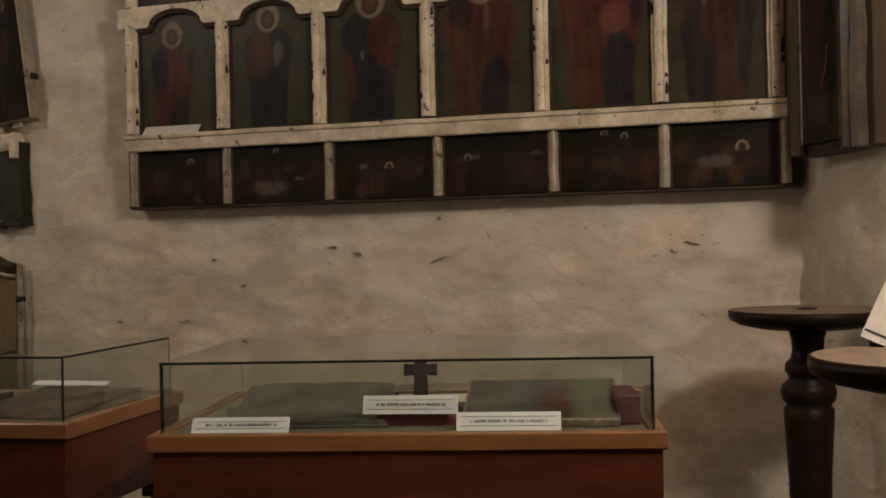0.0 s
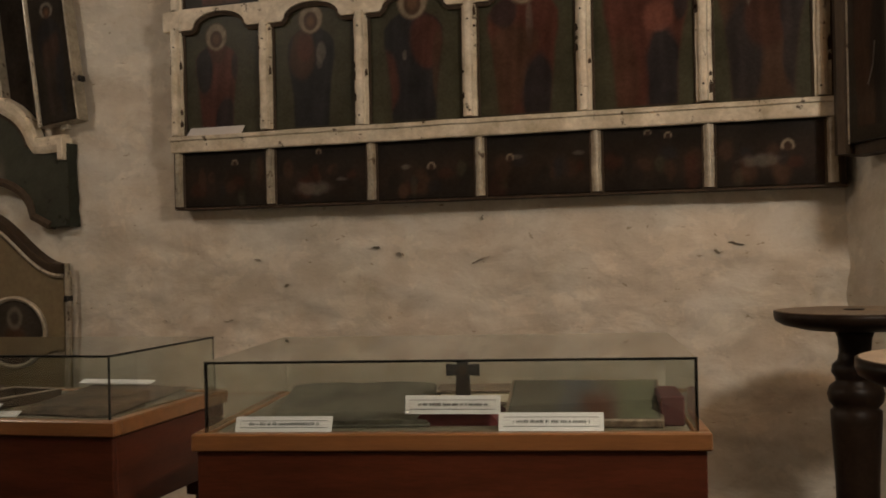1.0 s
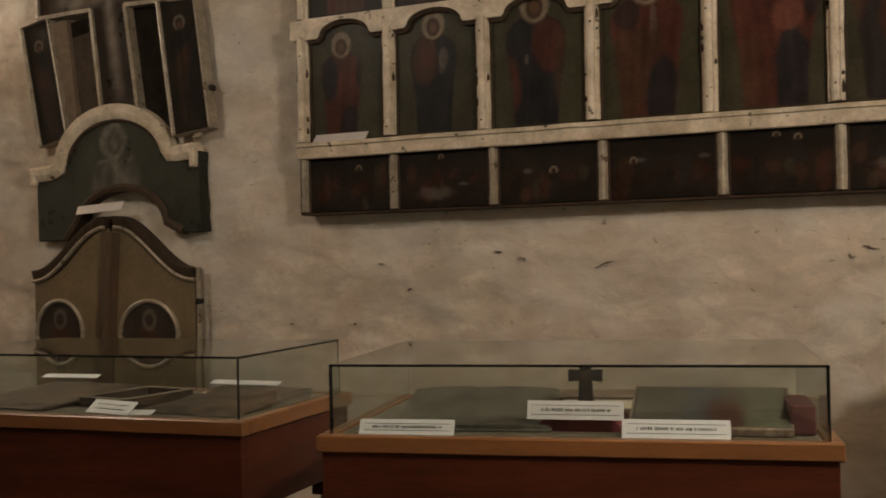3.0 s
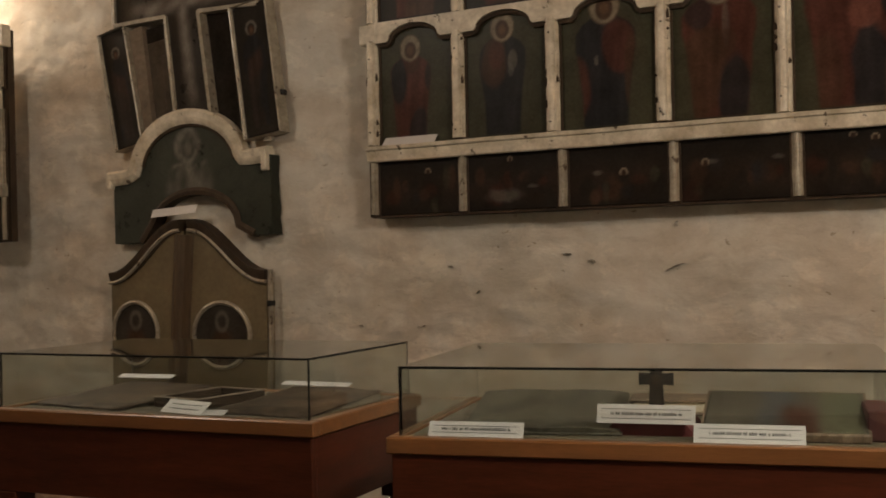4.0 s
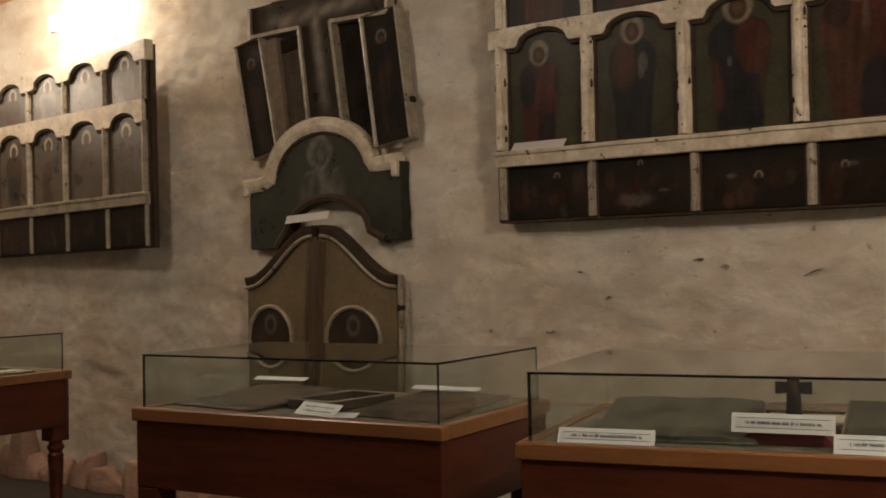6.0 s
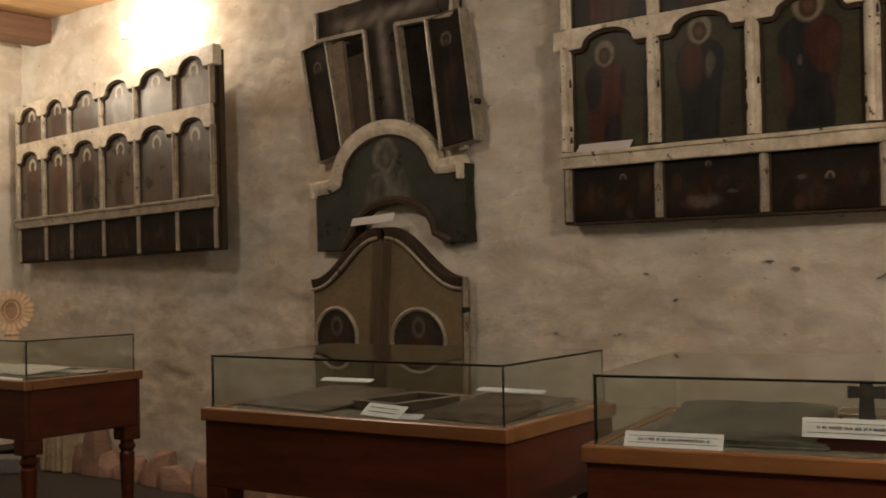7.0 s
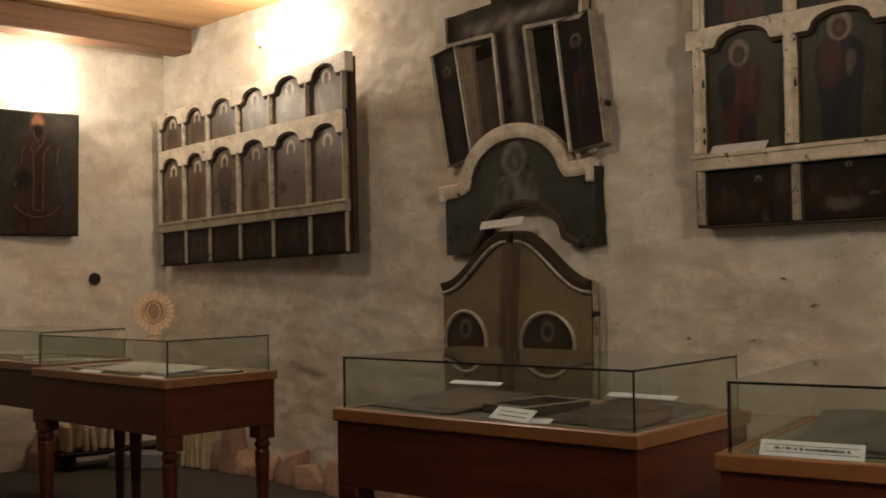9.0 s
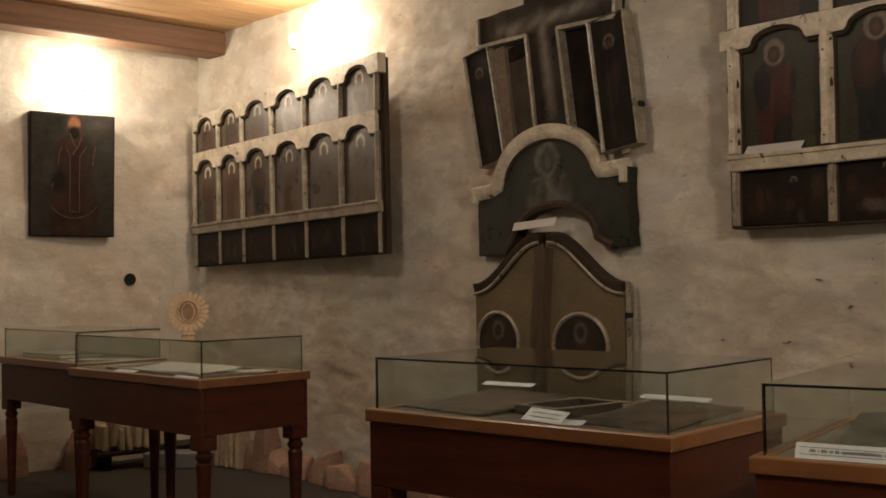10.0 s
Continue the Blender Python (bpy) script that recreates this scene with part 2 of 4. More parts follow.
def lathe(prof, seg=24, bm=None, centre=(0, 0)):
    """Turned work: (radius, z) pairs from the bottom up."""
    b = bm or bmesh.new()
    rings = [[b.verts.new((centre[0] + max(r, 0.0005) * math.cos(2 * math.pi * i / seg), centre[1] + max(r, 0.0005) * math.sin(2 * math.pi * i / seg), z))
              for i in range(seg)] for r, z in prof]
    for p, q in zip(rings, rings[1:]):
        for i in range(seg):
            j = (i + 1) % seg
            b.faces.new((p[i], p[j], q[j], q[i]))
    b.faces.new(list(reversed(rings[0])))
    b.faces.new(rings[-1])
    return b


def arc(cx, cz, rx, rz, a0, a1, n):
    return [(cx + rx * math.cos(radians(a0 + (a1 - a0) * i / n)), cz + rz * math.sin(radians(a0 + (a1 - a0) * i / n))) for i in range(n + 1)]


def relief(u0, u1, v0, v1, step, depth, seed):
    """A rough plastered face: a grid in x and z, lumpy towards -y, with a body behind it."""
    b = bmesh.new()
    nu, nv = max(2, int((u1 - u0) / step)), max(2, int((v1 - v0) / step))
    g = []
    for i in range(nu + 1):
        col = []
        for j in range(nv + 1):
            u, v = u0 + (u1 - u0) * i / nu, v0 + (v1 - v0) * j / nv
            p = Vector((u * 1.0 + seed * 17, v * 1.3, seed))
            d = noise.fractal(p * 1.1, 1.0, 2.0, 3) * 0.35 + noise.fractal(Vector((p.x * 4.0, p.y * 6.5, seed)), 0.8, 2.1, 5) * 0.42
            e = noise.noise(Vector((p.x * 3.2, p.y * 6.0, 3)))
            d -= max(0, e - 0.22) * 1.1
            e = noise.noise(Vector((p.x * 2.1 + 9, p.y * 4.4, 8)))
            d += min(0.22, max(0, e - 0.12) * 2.5)
            col.append(b.verts.new((u, -depth * d, v)))
        g.append(col)
    for i in range(nu):
        for j in range(nv):
            b.faces.new((g[i][j], g[i + 1][j], g[i + 1][j + 1], g[i][j + 1]))
    ring = [g[i][0] for i in range(nu + 1)] + [g[nu][j] for j in range(1, nv + 1)] + [g[i][nv] for i in range(nu - 1, -1, -1)] + [g[0][j] for j in range(nv - 1, 0, -1)]
    back = [b.verts.new((v.co.x, 0.5, v.co.z)) for v in ring]
    for i in range(len(ring)):
        j = (i + 1) % len(ring)
        b.faces.new((ring[j], ring[i], back[i], back[j]))
    b.faces.new(back)
    return b


# ---- the room ----
CEILING_Z = 3.26
wall_n = tagged(part("wall_north", relief(-8.3, 0.5, -0.05, 3.4, 0.022, 0.023, 1), PLASTER, smooth=True), "rough uneven grey-buff lime plaster wall", "wall", kind="structure")
wall_n.matrix_world = pose(0, 4.5, 0)
wall_w = tagged(part("wall_west", relief(-4.0, 8.3, -0.05, 3.4, 0.06, 0.03, 2), PLASTER, smooth=True), "rough uneven grey-buff lime plaster wall", "wall", kind="structure")
wall_w.matrix_world = pose(-7.85, 0.3, 0, 0, 0, 90)
EAST_TURN = -64.0
wall_e = tagged(part("wall_east", relief(-0.15, 3.9, -0.05, 3.4, 0.06, 0.02, 3), PLASTER, smooth=True), "splayed rough plaster wall meeting the long wall", "wall", kind="structure")
wall_e.matrix_world = pose(0.03, 4.5, 0, 0, 0, EAST_TURN)
wall_e2 = tagged(part("wall_southeast", bx(1.71, 2.2, -4.5, 1.05, -0.05, 3.4, 0), PLASTER), "plain rough plaster wall", "wall", kind="structure")
wall_s = tagged(part("wall_south", bx(-8.4, 1.71, -4.5, -4.0, -0.05, 3.4, 0), PLASTER), "plain rough plaster wall", "wall", kind="structure")
ground = tagged(part("floor", bx(-8.3, 2.2, -4.5, 5.0, -0.2, 0.0, 0), FLOOR), "dark worn stone floor", "floor", kind="structure")


def ceiling():
    b = bmesh.new()
    x = -8.35
    while x < 2.3:
        bx(x, x + 0.196, -4.5, 5.0, CEILING_Z + random.uniform(-0.002, 0.002), CEILING_Z + 0.05, 0.004, b)
        x += 0.2
    tagged(part("ceiling", b, CEIL), "varnished pine board ceiling", "ceiling", kind="structure")


ceiling()
beam = tagged(part("ceiling_beam", bx(-7.66, -7.42, -4.0, 4.56, 3.08, CEILING_Z - 0.001, 0.012), BEAM), "brown varnished timber ceiling beam", "beam", kind="structure")


# ---- icons ----
FRONT = -0.030   # the painted face; 0 is the middle of the boards


C_OLIVE, C_SOOT, C_SCENE, C_GREY = (0.062, 0.060, 0.038), (0.030, 0.025, 0.020), (0.022, 0.018, 0.015), (0.100, 0.080, 0.060)
C_RED, C_NAVY, C_UMBER, C_GHOST = (0.092, 0.036, 0.027), (0.026, 0.025, 0.027), (0.075, 0.042, 0.027), (0.17, 0.155, 0.13)
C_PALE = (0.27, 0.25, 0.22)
# halo ring colour raised to take in the glare off the gilding
C_RING_GLARE = (0.85, 0.78, 0.62)
C_ROSE = (0.19, 0.075, 0.055)
C_DULLRED = (0.060, 0.026, 0.018)
C_FLESH, C_HALO, C_SLATE = (0.15, 0.085, 0.050), (0.30, 0.245, 0.175), (0.046, 0.053, 0.040)


def soft(d, edge):
    """1 inside, 0 outside, with a blurred brush edge."""
    return np.clip(d / edge + 0.5, 0, 1) ** 1.3


def over(col, colour, mask):
    return col + (np.array(colour) - col) * mask[..., None]


def wave(x, z, seed, fx, fz):
    r = random.Random(seed)
    out = np.zeros_like(x)
    for k in range(5):
        a, b, c = r.uniform(-1, 1) * fx, r.uniform(-1, 1) * fz, r.uniform(0, 6.28)
        out = out + np.sin(a * x + b * z + c)
    return out / 5


def paint_figure(col, x, z, cx, z0, h, w, robe, mantle, seed, ring=False, halo=True, patches=()):
    """A standing robed form, without features: a soft silhouette, patches of mantle, skirt and sleeve, halo and head as plain shapes."""
    r = random.Random(seed)
    q = (z - z0) / h
    u = (x - cx) / (w / 2)
    s = r.choice((-1, 1))
    u = u + 0.04 * wave(x, z, seed, 60, 30)
    k = np.interp(q, [-0.05, 0.0, 0.25, 0.45, 0.58, 0.70, 0.77, 0.82, 0.85], [0.66, 0.72, 0.78, 0.88, 1.0, 0.98, 0.78, 0.42, 0.0])
    body = soft(k - np.abs(u), 0.09) * soft(q, 0.02) * soft(0.85 - q, 0.03)
    fold = 0.85 + 0.26 * wave(x, z * 0.25, seed + 1, 190, 60)
    col = over(col, robe, body)
    if patches:
        for colour, pu, pq, ru, rq, lean, power in patches:
            du, dq = u - pu - lean * (q - pq), q - pq
            col = over(col, colour, soft(1 - np.hypot(du / ru, dq / rq) + 0.12 * wave(x, z, seed + int(90 * pq), 70, 40), 0.28) * body * power)
    else:
        skirt = soft(0.62 - np.abs(u + 0.22 * s), 0.22) * soft(0.50 - q + 0.06 * s * u, 0.08) * body
        col = over(col, mantle, skirt * 0.92)
        cloak = soft(s * u - 0.32 + 0.25 * np.sin(q * 7), 0.2) * soft(q - 0.14, 0.08) * body
        col = over(col, mantle if seed % 2 else robe, cloak * 0.85)
        arm = soft(0.10 - np.abs(q - 0.57 - 0.07 * s * u), 0.07) * soft(0.72 - np.abs(u), 0.3) * body
        col = over(col, C_UMBER, arm * 0.6)
    col = col * (1 + (fold[..., None] - 0.85) * body[..., None])
    hr = w * 0.17
    d = np.hypot((x - cx) / hr, (z - z0 - 0.905 * h) / (hr * 1.12))
    if ring:
        col = over(col, ring if isinstance(ring, tuple) else C_RING_GLARE, soft(0.26 - np.abs(d - 1.2), 0.16) * soft((z - z0 - 0.86 * h) / hr + 0.3, 0.5))
    elif halo:
        col = over(col, C_HALO, soft(1.50 - d, 0.16) * np.clip(0.82 + 0.25 * wave(x, z, seed + 3, 200, 200), 0, 1))
        col = over(col, C_UMBER, soft(0.07 - np.abs(d - 1.44), 0.08) * 0.6)
    d2 = np.hypot((x - cx) / hr, (z - z0 - 0.885 * h) / (hr * 1.25))
    col = over(col, C_UMBER, soft(0.86 - d2, 0.16) * 0.95)
    col = over(col, C_FLESH, soft(0.46 - d2, 0.25) * 0.8)
    return col


def paint_scene(col, x, z, x0, x1, z0, z1, seed, rings=(), glints=()):
    """The dim remains of a small painted scene: a huddle of dark soft forms; rings and glints are (across, up, size) in parts of the panel's width and height."""
    r = random.Random(seed)
    w, h = x1 - x0, z1 - z0
    col = over(col, C_UMBER, soft(0.30 - np.abs((z - z0) / h - 0.42 + 0.08 * wave(x, z, seed, 30, 10)), 0.35) * 0.22)
    for k in range(14):
        cx, cz = x0 + w * r.uniform(0.08, 0.92), z0 + h * r.uniform(0.12, 0.66)
        rx, rz = w * r.uniform(0.03, 0.10), h * r.uniform(0.08, 0.24)
        d = np.hypot((x - cx) / rx, (z - cz) / rz) + 0.22 * wave(x, z, seed + k, 120, 120)
        col = over(col, r.choice((C_DULLRED, C_UMBER, C_UMBER, C_NAVY, C_SCENE, C_SCENE, C_OLIVE)), soft(1 - d, 0.6) * r.uniform(0.45, 0.9))
    for a, c, k in glints:
        d = np.hypot((x - x0 - a * w) / (k * w), (z - z0 - c * h) / (0.34 * k * w)) + 0.35 * wave(x, z, seed + int(a * 50), 150, 150)
        col = over(col, C_GHOST, soft(1 - d, 0.6) * 0.5)
    for a, c, k in rings:
        d = np.hypot((x - x0 - a * w) / (k * w), (z - z0 - c * h) / (k * w * 1.1))
        col = over(col, C_UMBER, soft(0.8 - d, 0.3) * 0.6)
        col = over(col, C_HALO, soft(0.24 - np.abs(d - 1), 0.2) * soft((z - z0 - c * h) / (k * w) + 0.55, 0.5) * 0.9)
    return col


def within(poly):
    """A test whether a place in x and z lies inside an outline."""
    def test(x, z):
        hit = False
        for (ax, az), (cx, cz) in zip(poly, poly[1:] + poly[:1]):
            if (az > z) != (cz > z) and x < (cx - ax) * (z - az) / (cz - az) + ax:
                hit = not hit
        return hit
    return test


def painted(name, outline_of, base, paint, parent, y=FRONT, step=0.0075, label="", inside=None, material=None):
    """A painted sheet of wood, (x0, x1, z0, z1), its pigment laid on a fine grid."""
    x0, x1, z0, z1 = outline_of
    nx, nz = max(2, int((x1 - x0) / step)), max(2, int((z1 - z0) / step))
    x, z = np.meshgrid(np.linspace(x0, x1, nx + 1), np.linspace(z0, z1, nz + 1), indexing="ij")
    col = np.ones(x.shape + (3,)) * np.array(base)
    col = col * (1 + 0.16 * wave(x, z, int(x0 * 100) % 97, 25, 25))[..., None]
    col = paint(col, x, z)
    b = bmesh.new()
    lay = b.loops.layers.float_color.new("paint")
    g = [[b.verts.new((x[i, j], y + 0.0003 * math.sin(i * 1.7 + j * 2.3), z[i, j])) for j in range(nz + 1)] for i in range(nx + 1)]
    for i in range(nx):
        for j in range(nz):
            if inside and not inside((x[i, j] + x[i + 1, j]) / 2, (z[i, j] + z[i, j + 1]) / 2):
                continue
            f = b.faces.new((g[i][j], g[i + 1][j], g[i + 1][j + 1], g[i][j + 1]))
            f.smooth = True
            for loop, (a, c) in zip(f.loops, ((i, j), (i + 1, j), (i + 1, j + 1), (i, j + 1))):
                loop[lay] = (*np.clip(col[a, c], 0.004, 1), 1)
    if inside:
        for v in [v for v in b.verts if not v.link_faces]:
            b.verts.remove(v)
    ring = [] if inside else [g[i][0] for i in range(nx + 1)] + [g[nx][j] for j in range(1, nz + 1)] + [g[i][nz] for i in range(nx - 1, -1, -1)] + [g[0][j] for j in range(nz - 1, 0, -1)]
    back = [b.verts.new((v.co.x, y + 0.012, v.co.z)) for v in ring]
    for i in range(len(ring)):
        f = b.faces.new((ring[(i + 1) % len(ring)], ring[i], back[i], back[(i + 1) % len(ring)]))
        for loop in f.loops:
            loop[lay] = (0.03, 0.022, 0.016, 1)
    me = bpy.data.meshes.new(name)
    b.to_mesh(me)
    b.free()
    me.materials.append(material or PAINT)
    ob = new(name, me)
    ob.parent = parent
    if label:
        ob["label"] = label
    return ob


def figure_on(cx, z0, h, w, robe, mantle, seed, ring=False, halo=True, patches=()):
    return lambda col, x, z: paint_figure(col, x, z, cx, z0, h, w, robe, mantle, seed, ring, halo, patches)


def scene_on(x0, x1, z0, z1, seed, rings=(), glints=()):
    return lambda col, x, z: paint_scene(col, x, z, x0, x1, z0, z1, seed, rings, glints)


def bar(x, z0, z1, w, proud, material, parent, name="divider"):
    """An upright moulding with a rounded middle and two fillets, its paint chipped at the edges."""
    prof = [(-w / 2, FRONT), (-w / 2, FRONT - proud * 0.45), (-w * 0.3, FRONT - proud * 0.5), (-w * 0.24, FRONT - proud * 0.9), (-w * 0.08, FRONT - proud),
            (w * 0.12, FRONT - proud), (w * 0.26, FRONT - proud * 0.86), (w * 0.3, FRONT - proud * 0.5), (w / 2, FRONT - proud * 0.45), (w / 2, FRONT)]
    n = 9
    path = [(x + random.uniform(-0.0015, 0.0015), z0 + (z1 - z0) * i / n) for i in range(n + 1)]
    ob = part(name, sweep(path, prof), material, parent)
    # wider dark strip: bare wood edges plus the shadow gap put into colour
    part("gap_backing", bx(x - w / 2 - 0.009, x + w / 2 + 0.009, FRONT - proud * 0.22, FRONT + 0.004, z0 - 0.012, z1, 0.002), BARK, ob, "dark backing for bare edges and shadow gap")
    return ob


def rail(x0, x1, z0, z1, proud, material, parent, name="rail"):
    h = z1 - z0
    n = 24
    path = [(x0 + (x1 - x0) * i / n, (z0 + z1) / 2 + random.uniform(-0.0015, 0.0015)) for i in range(n + 1)]
    prof = [(-h / 2, FRONT), (-h / 2, FRONT - proud * 0.72), (-h * 0.42, FRONT - proud * 0.82), (h * 0.20, FRONT - proud * 0.95), (h * 0.26, FRONT - proud * 1.18), (h * 0.46, FRONT - proud * 1.25),
            (h / 2, FRONT - proud * 1.15), (h / 2, FRONT)]
    return part(name, sweep(path, prof), material, parent)


def scallop(cols, zl, zt, rise, half, proud, material, parent, name, top_follow=False, under=None, slope=0.0):
    """A band across all columns, its lower edge cut by one low arch over each panel; its top straight or following the arches."""
    low, high = [], []
    n = 12
    for a, b in zip(cols, cols[1:]):
        c = (a + b) / 2
        hw = half * (b - a)
        low += [(a, zl), (c - hw - 0.012, zl), (c - hw, zl + 0.012)]
        low += [(c - hw * math.cos(math.pi * i / n), zl + 0.012 + rise * math.sin(math.pi * i / n)) for i in range(1, n)]
        low += [(c + hw, zl + 0.012), (c + hw + 0.012, zl)]
        if top_follow:
            high += [(a, zt), (c - hw - 0.035, zt), (c - hw - 0.02, zt + 0.015)]
            high += [(c - (hw + 0.02) * math.cos(math.pi * i / n), zt + 0.015 + rise * 1.05 * math.sin(math.pi * i / n)) for i in range(1, n)]
            high += [(c + hw + 0.02, zt + 0.015), (c + hw + 0.035, zt)]
    low.append((cols[-1], zl))
    high = high + [(cols[-1], zt)] if top_follow else [(x, zt) for x, _ in low]
    low = [(x, z + slope * x) for x, z in low]
    high = [(x, z + slope * x) for x, z in high]
    b = bmesh.new()
    y0 = FRONT - proud
    vf = [(b.verts.new((p[0], y0, p[1])), b.verts.new((q[0], y0, q[1]))) for p, q in zip(low, high)]
    vb = [(b.verts.new((p[0], FRONT, p[1])), b.verts.new((q[0], FRONT, q[1]))) for p, q in zip(low, high)]
    for i in range(len(low) - 1):
        b.faces.new((vf[i][0], vf[i + 1][0], vf[i + 1][1], vf[i][1]))
        b.faces.new((vf[i + 1][0], vf[i][0], vb[i][0], vb[i + 1][0]))
        b.faces.new((vf[i][1], vf[i + 1][1], vb[i + 1][1], vb[i][1]))
    for i in (0, -1):
        b.faces.new((vf[i][0], vf[i][1], vb[i][1], vb[i][0]))
    ob = part(name, b, material, parent)
    lip = sweep([(x, z - 0.007) for x, z in low], [(-0.012, FRONT), (-0.012, FRONT - proud * 0.6), (0.004, FRONT - proud * 0.8), (0.006, FRONT)])
    part("arch_moulding", lip, under or BARK, parent, "dark bare wood moulding")
    return ob


# what each large icon shows: height, width, ground of the robe, patches of mantle, skirt, sleeve or painted highlight
# (colour, across, up, half width, half height, lean, strength)
SAINTS = [
    (0.475, 0.215, C_RED, ((C_NAVY, -0.62, 0.60, 0.42, 0.24, 0.0, 0.95), (C_NAVY, 0.35, 0.12, 0.42, 0.22, 0.6, 0.85), (C_NAVY, 0.9, 0.62, 0.22, 0.14, 0.0, 0.8), (C_UMBER, 0.1, 0.74, 0.3, 0.08, 0.0, 0.6))),
    # C_GHOST patches paint in the glints on the gospel book
    (0.520, 0.230, C_NAVY, ((C_UMBER, -0.35, 0.62, 0.55, 0.22, 0.0, 0.9), (C_RED, -0.25, 0.66, 0.35, 0.12, 0.0, 0.6), (C_GHOST, 0.42, 0.62, 0.20, 0.09, 0.2, 0.55), (C_GHOST, 0.35, 0.53, 0.12, 0.05, 0.0, 0.4))),
    (0.555, 0.270, C_NAVY, ((C_RED, 0.45, 0.60, 0.55, 0.20, -0.3, 0.9), (C_RED, -0.95, 0.26, 0.45, 0.26, 0.2, 0.9), (C_UMBER, 0.85, 0.40, 0.25, 0.30, 0.0, 0.7), (C_GHOST, -0.28, 0.50, 0.08, 0.04, 0.0, 0.5))),
    # its C_GHOST patch is a highlight painted on the chest
    (0.585, 0.300, C_RED, ((C_UMBER, -0.5, 0.30, 0.75, 0.34, 0.4, 0.8), (C_NAVY, 0.38, 0.15, 0.45, 0.26, 0.0, 0.9), (C_NAVY, -0.55, 0.72, 0.4, 0.12, 0.0, 0.7), (C_GHOST, 0.18, 0.62, 0.10, 0.16, 0.0, 0.4), (C_UMBER, 0.1, 0.5, 0.35, 0.1, 0.0, 0.7))),
    (0.640, 0.330, C_RED, ((C_NAVY, 0.42, 0.18, 0.42, 0.30, 0.0, 0.95), (C_NAVY, 0.12, 0.80, 0.5, 0.10, 0.0, 0.85), (C_NAVY, 0.85, 0.62, 0.16, 0.12, 0.4, 0.8), (C_ROSE, 0.30, 0.54, 0.40, 0.10, 0.0, 0.6), (C_UMBER, -0.55, 0.20, 0.4, 0.25, 0.0, 0.5))),
    (0.660, 0.320, C_UMBER, ((C_NAVY, -0.45, 0.25, 0.5, 0.34, 0.0, 0.85), (C_DULLRED, 0.1, 0.50, 0.5, 0.22, 0.0, 0.8), (C_NAVY, 0.75, 0.40, 0.3, 0.4, 0.0, 0.8), (C_GHOST, -0.28, 0.66, 0.06, 0.12, 0.0, 0.5), (C_NAVY, 0.1, 0.78, 0.4, 0.08, 0.0, 0.8))),
]
SCENES = [(((0.62, 0.78, 0.030),), ()), (((0.48, 0.90, 0.026),), ((0.40, 0.24, 0.18), (0.72, 0.40, 0.06))), (((0.56, 0.54, 0.034),), ((0.30, 0.56, 0.06),)),
          (((0.24, 0.62, 0.032),), ((0.88, 0.66, 0.05), (0.30, 0.64, 0.06))), (((0.46, 0.92, 0.028), (0.66, 0.86, 0.030)), ()), (((0.66, 0.60, 0.050),), ((0.42, 0.40, 0.16),))]


def apostle_panel():
    """The large tier of arched icons with a row of small scenes under it."""
    cols = [-2.818, -2.365, -1.906, -1.420, -0.943, -0.476, -0.046]
    low = [-2.825, -2.357, -1.873, -1.387, -0.903, -0.465, -0.017]
    t = thing("icon_tier", "wide dark icon tier with worn cream mouldings on the wall", "icon panel", pose(0, 4.425, -0.009))
    t.scale = (1.007, 1, 1.007)
    x0, x1 = -2.846, 0.034
    part("back_board", bx(x0 + 0.01, x1 - 0.004, FRONT + 0.012, 0.085, 1.534, 3.05, 0.004), BARK, t, "dark bare wood back boards")
    for i, (a, b) in enumerate(zip(low, low[1:])):
        painted("scene_panel", (a, b, 1.541, 1.80), C_SCENE, scene_on(a + 0.02, b - 0.02, 1.545, 1.785, 40 + i, *SCENES[i]), t, step=0.006)
    lean = (-0.03, -0.015, -0.012, -0.012, 0.01, 0.0)
    for i, (a, b) in enumerate(zip(cols, cols[1:])):
        h, w, robe, patches = SAINTS[i]
        painted("icon_panel", (a, b, 1.85, 2.43), C_OLIVE, figure_on((a + b) / 2 + lean[i], 1.874, h, w, robe, C_NAVY, 7 + i, patches=patches), t, step=0.006)
        painted("icon_panel", (a, b, 2.432, 3.03), C_SOOT, figure_on((a + b) / 2, 2.45, 0.55, 0.27, C_RED, C_UMBER, 90 + i), t, step=0.012)
    for i, x in enumerate(low):
        bar(x, 1.546, 1.793, 0.038, 0.022, SILVER, t, "low_divider")
    for i, x in enumerate(cols):
        bar(x, 1.868 + 0.006 * (i % 2), 2.352, 0.060, 0.048, CREAM, t)
        bar(x, 2.438, 3.02, 0.06, 0.034, CREAM, t)
    rail(x0, x1, 1.790, 1.862, 0.042, CREAM, t)
    chip = random.Random(12)
    for x in cols:
        for zz in (1.92, 2.28):
            n = lathe([(0.0045, 0), (0.004, 0.003), (0.001, 0.004)], 8)
            part("nail", n, IRON, t, "dark iron nail head").matrix_local = pose(x + chip.uniform(-0.006, 0.006), FRONT - 0.0478, zz + chip.uniform(-0.02, 0.02), 90, 0, 0)
        for k in range(4):
            zz, side, hh = chip.uniform(1.90, 2.31), chip.choice((-1, 1)), chip.uniform(0.012, 0.06)
            xx = x + side * 0.0255
            part("bare_chip", prism([(xx - 0.006, zz), (xx + 0.006, zz + 0.004), (xx + 0.005, zz + hh * 0.6), (xx - 0.001, zz + hh), (xx - 0.007, zz + hh * 0.5)], FRONT - 0.0245, FRONT - 0.02), BARK, t, "chipped spot of bare dark wood")
    scallop(cols, 2.340, 2.436, 0.064, 0.29, 0.03, CREAM, t, "scalloped_rail")
